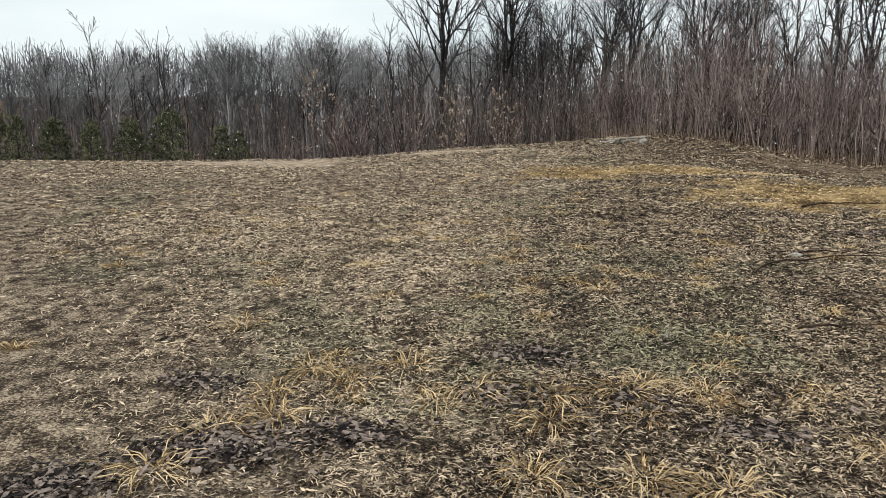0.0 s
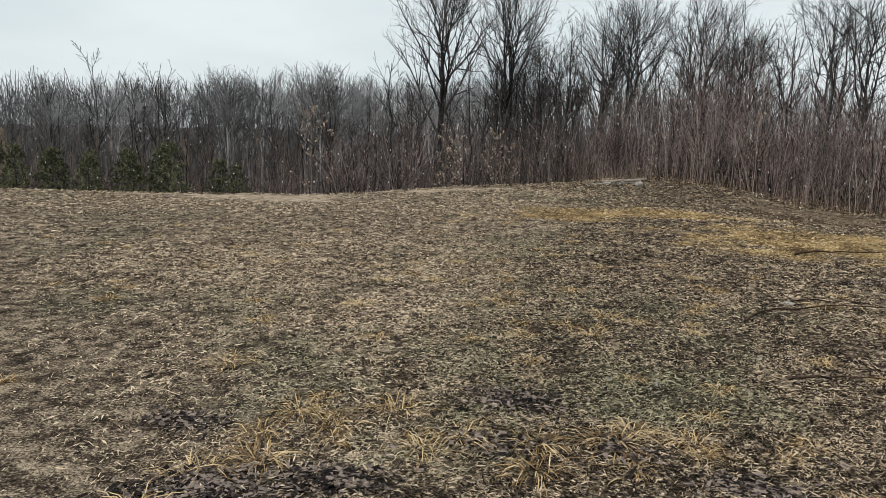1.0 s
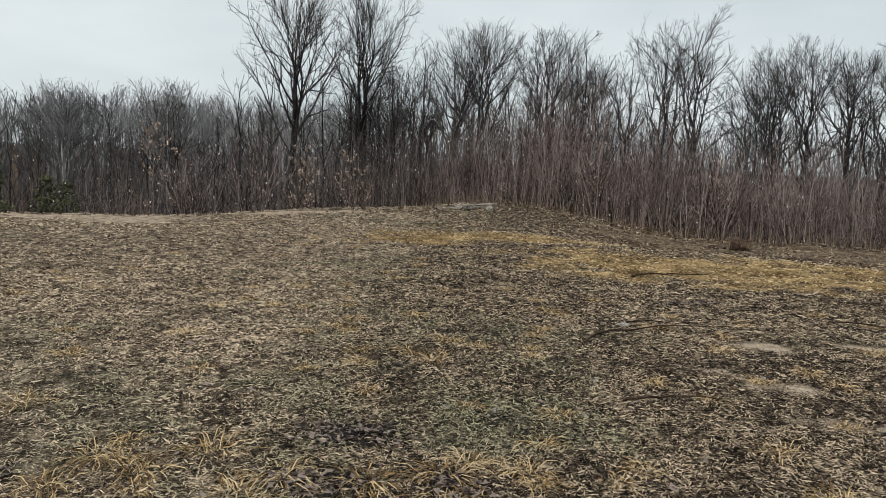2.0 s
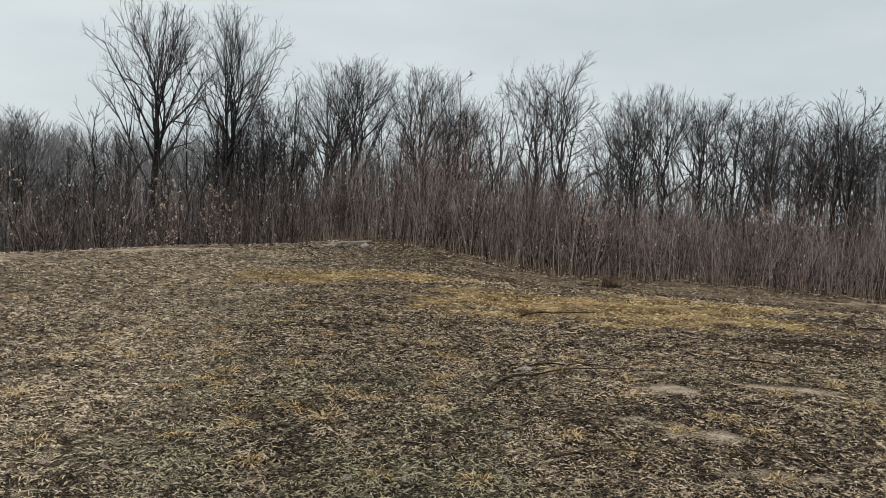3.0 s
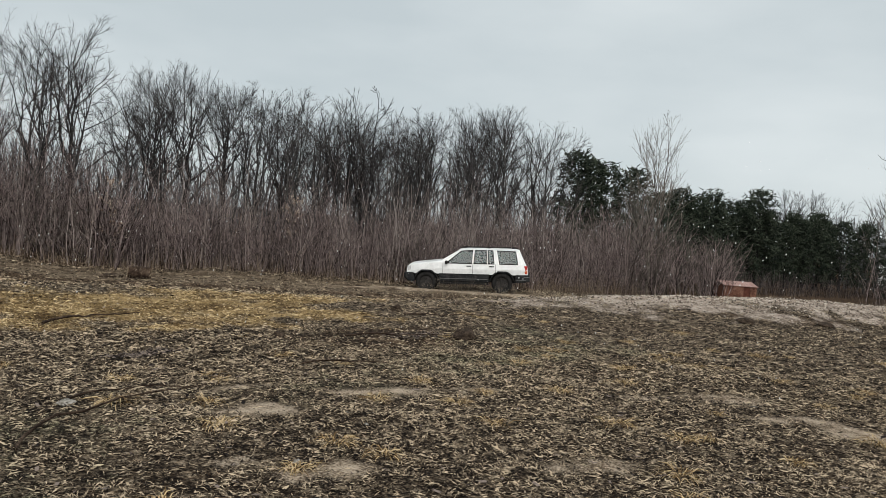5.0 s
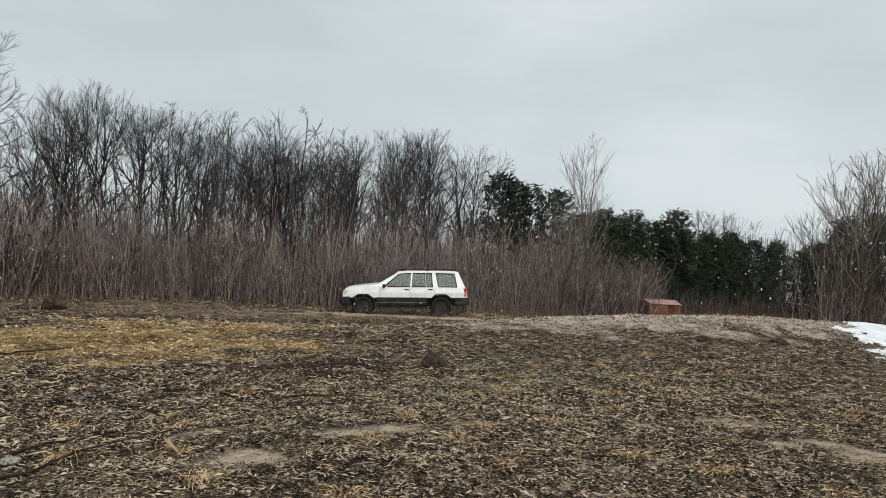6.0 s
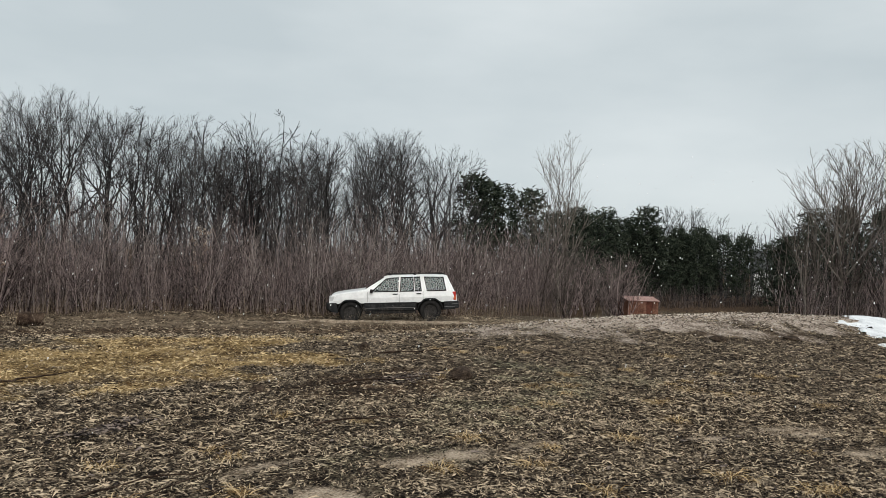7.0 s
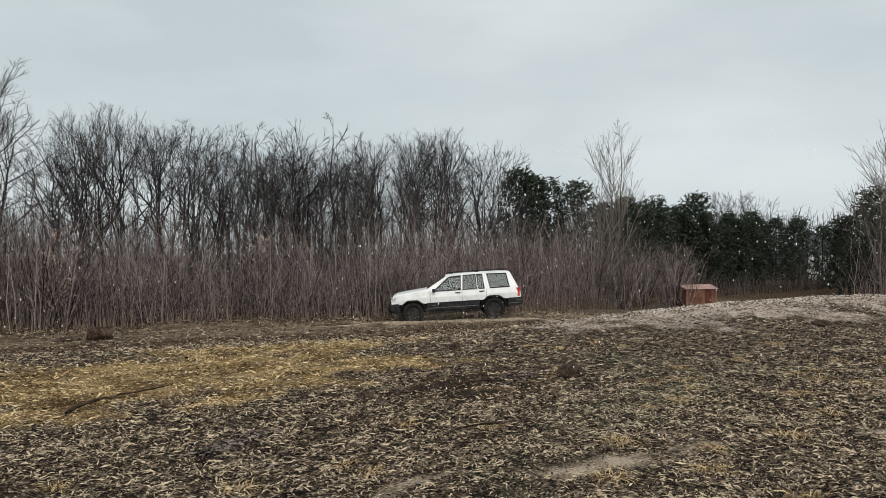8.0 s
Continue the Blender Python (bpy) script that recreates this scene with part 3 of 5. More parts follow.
# the wood behind the edge, with a narrow ride through it
def gap(x, y):
    return abs(x - (1.0 + 0.63 * (y - 4.0))) < 1.5


for k in range(185):
    x = rng.uniform(-14, 62)
    y = float(edge(x)) + rng.uniform(3, 22) + 3 * (x > 26)
    if x > 48 and y < 30:
        continue
    top = rng.uniform(4.2, 7.4) + 0.02 * max(x, 0) - 3.2 * float(smooth(1, -5, x))
    plant(pole[k % 6], used, x, y, min(top, 4.3) if gap(x, y) else top)
for k in range(30):
    x = rng.uniform(2, 66)
    y = float(edge(x)) + rng.uniform(15, 34)
    if y < 36 or gap(x, y):
        continue
    plant(back[k % 5], used, x, y, rng.uniform(6.0, 8.6) + 0.03 * max(x, 0))
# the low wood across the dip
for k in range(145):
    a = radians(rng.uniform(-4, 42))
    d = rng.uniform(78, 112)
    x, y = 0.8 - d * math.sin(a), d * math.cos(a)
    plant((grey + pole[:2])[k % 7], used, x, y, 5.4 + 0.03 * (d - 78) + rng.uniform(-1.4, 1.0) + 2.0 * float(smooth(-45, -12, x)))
plant(pole[0], used, -14.6, 33.3, 4.9)
plant(pole[1], used, -12.4, 34.3, 4.4, wide=1.2)
plant(pale[2], used, 47.2, 19.45, 9.2, wide=0.72)
for k, (x, y, top) in enumerate([(38.6, 2.6, 7.2), (39.6, 3.9, 7.0), (41.5, 5.5, 5.6), (37.7, 4.4, 6.6), (36.5, 2.2, 6.2), (40.5, 1.5, 6.8), (38.0, -0.5, 7.0), (43.0, 4.5, 6.0), (36.8, 5.6, 4.4), (49.5, 21.5, 6.0), (45.0, 19.0, 5.4), (36.0, -3.0, 7)]):
    plant(pale[k % 3], used, x, y, top, wide=1.05)
for k in range(26):
    plant((back + pole)[k % 11], used, rng.uniform(96, 125), rng.uniform(18, 50), rng.uniform(6.5, 9.5))

pines = [tagged(pine("pine_tree", 10.0, 2.5, 0.12, 16, 700 + k, 0.52), "dark green pine tree standing at the wood's edge", "tree", "pine trees") for k in range(3)]
for k, (x, y, top) in enumerate([(71.1, 37.0, 10.0), (73.5, 36.8, 9.6), (75.8, 36.4, 9.2), (71.5, 31.2, 8.4), (67.4, 25.2, 6.4), (72.0, 24.2, 6.5), (88.6, 24.1, 8.0), (90.1, 26.2, 7.0), (94.8, 22.1, 5.7), (98.2, 20.1, 6.3),
                                 (100.6, 17.8, 5.6), (102.9, 15.5, 5.6), (86.6, 4.5, 7.9), (81.6, 1.7, 7.3), (81.7, 7.1, 7.2), (76.0, 30.0, 6.5), (80.0, 28.0, 6.6), (84.0, 26.5, 6.4), (86.0, 1.0, 8.0), (84.0, -3.0, 8.0), (88.0, 7.0, 6.0), (84.0, 10.0, 4.6), (90.0, 9.5, 5.2), (83.0, 4.5, 6.4), (104.0, 13.2, 4.6), (106.0, 11.0, 4.0)]):
    plant(pines[k % 3], used, x, y, top, wide=1.3)
for k in range(34):
    f = rng.random()
    plant(pines[k % 3], used, 80 + 24 * f + rng.uniform(-2, 2), 29 - 13 * f + rng.uniform(-1, 4), rng.uniform(4.6, 6.2))
young = [tagged(pine("young_pine", 2.0, 0.75, 0.02, 7, 760 + k, 0.7, young_needle), "small dark green young pine at the field's edge", "young pine", "young pines") for k in range(2)]
for k, (x, y, top) in enumerate([(-12.5, 23.2, 0.95), (-11.7, 23.7, 0.8), (-10.3, 23.2, 0.65), (-9.6, 24.5, 0.8), (-8.1, 24.1, 1.1), (-7.0, 25.5, 0.5), (-13.6, 24.0, 0.95), (-8.8, 24.9, 0.85), (-10.9, 24.6, 0.75), (-9.2, 23.8, 0.7), (-12.0, 24.4, 0.8), (-6.4, 25.3, 0.35)]):
    plant(young[k % 2], used, x, y, top + 0.1, sink=0.05, wide=rng.uniform(0.75, 1.15))


# ---------------------------------------------------------------- shrubs, brush and weeds
def bare_shrub(name, height, stems, seed, mat):
    """A many-stemmed leafless shrub."""
    r = np.random.default_rng(seed)
    s = np.linspace(0, 1, 5)
    a = r.uniform(0, 2 * np.pi, stems)
    out = r.uniform(0.1, 0.42, stems) * height
    tall_ = height * r.uniform(0.6, 1.0, stems)
    line = np.stack([np.cos(a)[:, None] * (0.06 + out[:, None] * s ** 1.2), np.sin(a)[:, None] * (0.06 + out[:, None] * s ** 1.2), tall_[:, None] * s], -1)
    line += r.normal(0, 0.018 * height, line.shape) * s[None, :, None]
    rad = 0.016 * (height / 3) ** 0.7 * r.uniform(0.6, 1.1, (stems, 1)) * (1 - 0.8 * s)
    l1, r1 = sprout(line, rad, 6, 0.2, 0.95, lambda f: 0.34 * np.repeat(tall_[:, None], 6, 1) * (1.1 - 0.6 * f), 36, 0.16, 3, 0.7, r)
    n1 = np.linalg.norm(l1[:, -1] - l1[:, 0], axis=1)
    l2, r2 = sprout(l1, r1, 4, 0.2, 1.0, lambda f: 0.5 * np.repeat(n1[:, None], 4, 1), 38, 0.12, 2, 0.8, r)
    base_v, base_f = tubes(line, rad, 4)
    v, f = gather([tubes(l1, np.maximum(r1, 0.004), 3), spikes(l2[:, 0], l2[:, 1], np.maximum(r2[:, 0], 0.0035))])
    root = new(name)
    mesh_object("trunk", base_v, [base_f], mat).parent = root
    mesh_object("crown", v, f, mat).parent = root
    root["tall"] = float(v[:, 2].max())
    return root


shrubs = [tagged(bare_shrub("shrub", 3.0, 8, 800 + k, brush_mat), "leafless brown shrub at the edge of the wood", "shrub", "bare shrubs") for k in range(5)]
pale_shrubs = [tagged(bare_shrub("pale_shrub", 3.0, 6, 820 + k, pale_bark_mat), "pale leafless shrub in front of the wood", "shrub", "pale shrubs") for k in range(3)]
for k in range(300):
    x = rng.uniform(-22, 9) if k % 5 == 0 else rng.uniform(8, 48)
    y = float(edge(x)) + rng.beta(1, 1.6) * 7 + 0.8
    z = float(land(x, y))
    dome = 0.75 + 0.5 * float(vnoise(x / 4.0, 3.0, 61))
    plant(shrubs[k % 5], used, x, y, z + rng.uniform(1.6, 4.5) * dome * (1 - 0.35 * float(smooth(0, -10, x))), wide=1.0)
for k in range(30):
    x = rng.uniform(-4, 48)
    y = float(edge(x)) + rng.uniform(0.4, 4)
    plant(pale_shrubs[k % 3], used, x, y, float(land(x, y)) + rng.uniform(1.8, 4.0))
for k in range(26):
    x, y = rng.uniform(34, 46), rng.uniform(-6, 5.8)
    plant((shrubs + pale_shrubs)[k % 8], used, x, y, float(land(x, y)) + rng.uniform(2.0, 5.0))
for k in range(44):
    x = rng.uniform(42, 66)
    y = 18.5 + 0.3 * (x - 46) + rng.uniform(0, 6)
    plant((shrubs + pale_shrubs)[k % 8], used, x, y, float(land(x, y)) + rng.uniform(3.0, 7.0))

def leafy_sapling(height, count, seed):
    """A slim sapling that has kept its curled pale leaves."""
    r = np.random.default_rng(seed)
    s = np.linspace(0, 1, 5)
    line = np.zeros((1, 5, 3))
    line[0, :, 2] = s * height
    line[0, :, :2] += r.normal(0, 0.02 * height, (5, 2)) * s[:, None]
    rad = 0.02 * (1 - 0.8 * s)[None]
    l1, r1 = sprout(line, rad, 16, 0.15, 0.98, lambda f: 0.34 * height * (1.1 - 0.75 * f), 48, 0.12, 3, 0.6, r)
    base = np.repeat(l1, count // 16 + 1, 0)
    n = len(base)
    f = r.uniform(0.25, 1.0, (n, 1))
    c = base[:, 0] * (1 - f) + base[:, 2] * f + r.normal(0, 0.03, (n, 3))
    u = r.normal(0, 1, (n, 3))
    u /= np.linalg.norm(u, axis=1, keepdims=True)
    w = np.cross(u, r.normal(0, 1, (n, 3)))
    w /= np.linalg.norm(w, axis=1, keepdims=True)
    size = r.uniform(0.022, 0.045, (n, 1))
    V = np.stack([c - u * size, c - w * size * 0.5, c + u * size, c + w * size * 0.5 + np.cross(u, w) * size * 0.3], 1)
    i = np.arange(n)[:, None] * 4
    root = new("leafy_sapling")
    v, fc = tubes(line, rad, 5)
    mesh_object("trunk", v, [fc], pale_bark_mat).parent = root
    tv, tf = tubes(l1, np.maximum(r1, 0.005), 3)
    mesh_object("twigs", tv, [tf], pale_bark_mat).parent = root
    mesh_object("leaves", V.reshape(-1, 3), [np.concatenate([i + np.array([[0, 1, 2]]), i + np.array([[0, 2, 3]])])], clinging_mat).parent = root
    root["tall"] = float(v[:, 2].max())
    return root


leafy = [tagged(leafy_sapling(3.0, 260, 880 + k), "slim sapling that still holds curled pale dead leaves", "sapling", "leafy saplings") for k in range(3)]
for k, (x, y, top) in enumerate([(0.4, 32.4, 1.7), (0.9, 33.0, 1.2), (2.5, 32.8, 1.5), (-0.9, 32.6, 0.6), (-5.3, 33.5, 2.3), (3.2, 33.2, 0.9), (12.6, 30.6, 2.4), (21.5, 24.0, 1.8), (16.4, 27.5, 1.9), (-4.2, 33.0, 1.4)]):
    plant(leafy[k % 3], used, x, y, top)
for k in range(26):
    x = rng.uniform(49, 64)
    y = 4.8 + (x - 1.7) * rng.uniform(0.235, 0.30)
    plant((shrubs + pale_shrubs)[k % 8], used, x, y, float(land(x, y)) + rng.uniform(2.6, 5.4))


# brush and weeds
def thicket(name, x, y, tall, mat, label, width=0.009, twigs=4, lean=0.12, category="brush"):
    """Upright wands with side twigs, joined into one stuff object."""
    n = len(x)
    z = land(x, y) - 0.05
    base = np.stack([x, y, z], 1)
    s = np.linspace(0, 1, 4)
    out = rng.normal(0, lean, (n, 1, 2)) * rng.uniform(0.4, 1.8, (n, 1, 1)) * tall[:, None, None] * s[None, :, None] ** 1.3
    line = np.repeat(base[:, None], 4, 1)
    line[:, :, 2] += tall[:, None] * s
    line[:, :, :2] += out + rng.normal(0, 0.05, (n, 4, 2)) * tall[:, None, None] * s[None, :, None]
    rad = width * (0.55 + 0.9 * rng.random((n, 1))) * (tall[:, None] / 3) ** 0.5 * (1.0 - 0.75 * s)[None]
    pieces = [tubes(line[:, [0, 2, 3]], rad[:, [0, 2, 3]], 3) if tall.max() < 1.3 else tubes(line, rad, 3)]
    if twigs:
        tw, tr = sprout(line, rad, twigs, 0.25, 0.98, lambda f: 0.25 * np.repeat(tall[:, None], twigs, 1) * (1.1 - 0.6 * f), 46, 0.10, 2, 0.75, rng)
        pieces.append(spikes(tw[:, 0], tw[:, 1], np.maximum(tr[:, 0], 0.0035)))
    v, f = gather(pieces)
    return tagged(mesh_object(name, v, f, mat), label, category, kind="stuff")


n = 5200
x = rng.uniform(7, 50, n)
depth = rng.beta(1.1, 1.7, n) * 9
y = edge(x) + depth + 0.3
clumps = vnoise(x / 1.6, y / 1.6, 21) * (0.7 + 0.6 * vnoise(x / 4.0, 3.0, 61))
tall = (2.1 + 0.36 * depth) * (0.3 + 1.2 * clumps) * rng.uniform(0.4, 1.2, n)
thicket("brush", x, y, tall, brush_mat, "dense leafless brown brush along the edge of the wood", 0.010, 10, 0.11)
n = 1500
x = rng.uniform(7, 50, n)
y = edge(x) + rng.uniform(0.8, 9, n)
thicket("brush", x, y, rng.uniform(1.6, 4.6, n), pale_stem_mat, "pale upright saplings standing in the brown brush", 0.012, 6, 0.08)
n = 2600
x = rng.uniform(-32, 10, n)
y = edge(x) + rng.uniform(0.3, 11, n)
tall = rng.uniform(1.5, 4.6, n) * (0.6 + 0.6 * vnoise(x / 1.6, y / 1.6, 22)) * (1 - 0.25 * smooth(0, -10, x))
thicket("brush", x, y, tall, dark_brush_mat, "thin dark saplings along the shaded edge of the wood", 0.013, 7, 0.06)
n = 420
x = rng.uniform(-24, 12, n)
y = edge(x) + rng.uniform(1.5, 9, n)
thicket("brush", x, y, rng.uniform(3.4, 5.6, n) * (1 - 0.25 * smooth(0, -10, x)), pale_bark_mat, "slim grey poles of young trees at the wood's edge", 0.024, 5, 0.03)
n = 1500
x, y = rng.uniform(34, 46, n), rng.uniform(-8, 6.6, n)
thicket("brush", x, y, rng.uniform(1.0, 4.4, n), brush_mat, "leafless brown brush beyond the gravel rise", 0.010, 4)
n = 2200
x = rng.uniform(-55, 72, n)
y = edge(x) + rng.uniform(9, 34, n) + 25 * rng.random(n) * (x < 0)
thicket("undergrowth", x, y, rng.uniform(2.4, 5.2, n) * (1 - 0.4 * smooth(2, -8, x)), brush_mat, "dark tangle of undergrowth inside the wood", 0.016, 4, 0.14, "undergrowth")
# the farthest stems take the same haze-lightened colour
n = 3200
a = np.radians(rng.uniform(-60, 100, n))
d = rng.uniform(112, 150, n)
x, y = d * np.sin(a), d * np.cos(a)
thicket("far_wood", x, y, rng.uniform(8.5, 10.5, n) + 5.0 * smooth(30, -10, x), hazed_bark_mat, "distant leafless wood closing the view", 0.06, 5, 0.1, "wood")
n = 700
x = rng.uniform(48, 72, n)
thicket("brush", x, 20 + 0.25 * (x - 48) + rng.uniform(0, 7, n), rng.uniform(1.2, 3.8, n), brush_mat, "leafless brush behind the red shed", 0.012, 4)
n = 1000
f = rng.random(n)
thicket("brush", 70 + 34 * f, 26 - 14 * f - rng.uniform(0, 4, n), rng.uniform(0.6, 2.4, n), dark_brush_mat, "low dark brush at the feet of the far pines", 0.02, 5, 0.2)
n = 3800
x = rng.uniform(-24, 46, n)
y = edge(x) + rng.beta(1, 2.2, n) * 2.4 - 0.5
thicket("dry_weeds", x, y, rng.uniform(0.2, 1.0, n) * rng.uniform(0.5, 1.2, n), weed_mat, "tan dry weeds and grass at the foot of the brush", 0.010, 2, 0.22, "weeds")
n = 900
p = np.where(rng.random(n) < 0.5, rng.uniform(-6, 18, n), rng.normal(9, 1.6, n))
q = 26.9 + rng.normal(0, 0.4, n)
x, y = 0.8 * p + 0.6 * q, -0.6 * p + 0.8 * q
tall = rng.uniform(0.15, 0.6, n) * (0.4 + vnoise(p / 1.5, q, 4))
thicket("dry_weeds", x, y, tall, stalk_mat, "sparse pale dry weed stalks on the bank before the track", 0.006, 2, 0.3, "weeds")
n = 4200
p, q = rng.uniform(-9, 17, n), rng.uniform(20.5, 27.0, n)
keep = vnoise(p / 1.1, q / 0.8, 41) + 0.5 * smooth(22.5, 25.5, q) > 0.62
p, q = p[keep], q[keep]
thicket("low_weeds", 0.8 * p + 0.6 * q, -0.6 * p + 0.8 * q, rng.uniform(0.05, 0.24, len(p)), weed_mat, "low dark withered weeds on the bank above the track", 0.008, 3, 0.5, "weeds")
n = 2600
x = rng.uniform(-14, 34, n)
y = edge(x) + rng.normal(0.3, 0.5, n)
thicket("low_weeds", x, y, rng.uniform(0.1, 0.45, n), weed_mat, "low red-brown withered weeds below the brush", 0.012, 3, 0.45, "weeds")


# ---------------------------------------------------------------- the parked off-road car
def slab(points, thick):
    """A thin closed plate out of a ring of points, thickened along -normal."""
    bm = bmesh.new()
    vs = [bm.verts.new(c) for c in points]
    f = bm.faces.new(vs)
    f.normal_update()
    nrm = f.normal.copy()
    low = [bm.verts.new(Vector(c) - nrm * thick) for c in points]
    bm.faces.new(low[::-1])
    for a in range(len(vs)):
        b = (a + 1) % len(vs)
        bm.faces.new((vs[a], low[a], low[b], vs[b]))
    return bm


AXLES = (1.35, -1.34)
# foot and head of each upright line of the cabin: x at the belt, x at the roof
RAKE = ((-2.24, -2.24), (-2.19, -2.19), (-2.11, -1.95), (-1.88, -1.80), (-1.24, -1.15), (-1.05, -1.00), (-0.33, -0.37), (-0.26, -0.29), (0.64, 0.13), (0.74, 0.21), (0.84, 0.84), (2.05, 2.05))
CAR_TOP = ((-2.24, 0.90), (-2.19, 1.0), (-1.95, 1.53), (-1.80, 1.565), (-1.0, 1.588), (-0.26, 1.58), (0.0, 1.565), (0.21, 1.525), (0.84, 1.135), (1.2, 1.095), (1.6, 1.05), (1.88, 1.005), (1.98, 0.95), (2.05, 0.84))
BELT = 1.045


def car_head(x):
    return float(np.interp(x, [a for a, _ in RAKE], [b for _, b in RAKE]))


def car_top(x):
    return float(np.interp(x, [a for a, _ in CAR_TOP], [b for _, b in CAR_TOP]))


def car_arch(x, r=0.44, z0=0.34):
    """Lower rim of the body side at x: the sill, raised over the wheels with a flattened top."""
    return max([0.0] + [min(z0 + math.sqrt(r * r - (x - a) ** 2) * 1.06, 0.775) for a in AXLES if abs(x - a) < r])


def car_rows(x):
    """One side of a cross-section from the sill to the middle of the roof. The cabin's upper rows lean by RAKE."""
    cabin = -2.15 < x < 0.80
    w = 0.86 - 0.10 * float(smooth(1.55, 2.07, x)) - 0.05 * float(smooth(-1.9, -2.25, x))
    low = max(0.665, car_arch(x) + 0.004)
    if not cabin:
        t = car_top(x)
        belt = t - 0.055
        low = min(low, belt - 0.05)
        return [(x, w, low), (x, w + 0.014, max(0.80 * belt, low + 0.02)), (x, w - 0.008, belt), (x, w - 0.045, t - 0.02), (x, w - 0.14, t - 0.002), (x, 0.35, t + 0.012), (x, 0.0, t + 0.02)]
    h = car_head(x)
    t = car_top(h)
    return [(x, w, low), (x, w + 0.016, max(0.85, low + 0.03)), (x, w - 0.008, BELT), (h, w - 0.135, t - 0.075), (h, w - 0.20, t - 0.018), (h, 0.35, t + 0.004), (h, 0.0, t + 0.012)]


def shell(stations, rows_of, skip):
    """A skin through leaning cross-sections, both sides."""
    bm = bmesh.new()
    rings = []
    for x in stations:
        half = rows_of(x)
        rings.append([bm.verts.new((a, -b, c)) for a, b, c in half] + [bm.verts.new((a, b, c)) for a, b, c in reversed(half[:-1])])
    m = len(rings[0])
    for i in range(len(rings) - 1):
        for j in range(m - 1):
            if not skip(i, min(j, m - 2 - j)):
                bm.faces.new((rings[i][j], rings[i][j + 1], rings[i + 1][j + 1], rings[i + 1][j]))
    bm.faces.new(rings[0])
    bm.faces.new(rings[-1])
    return bm


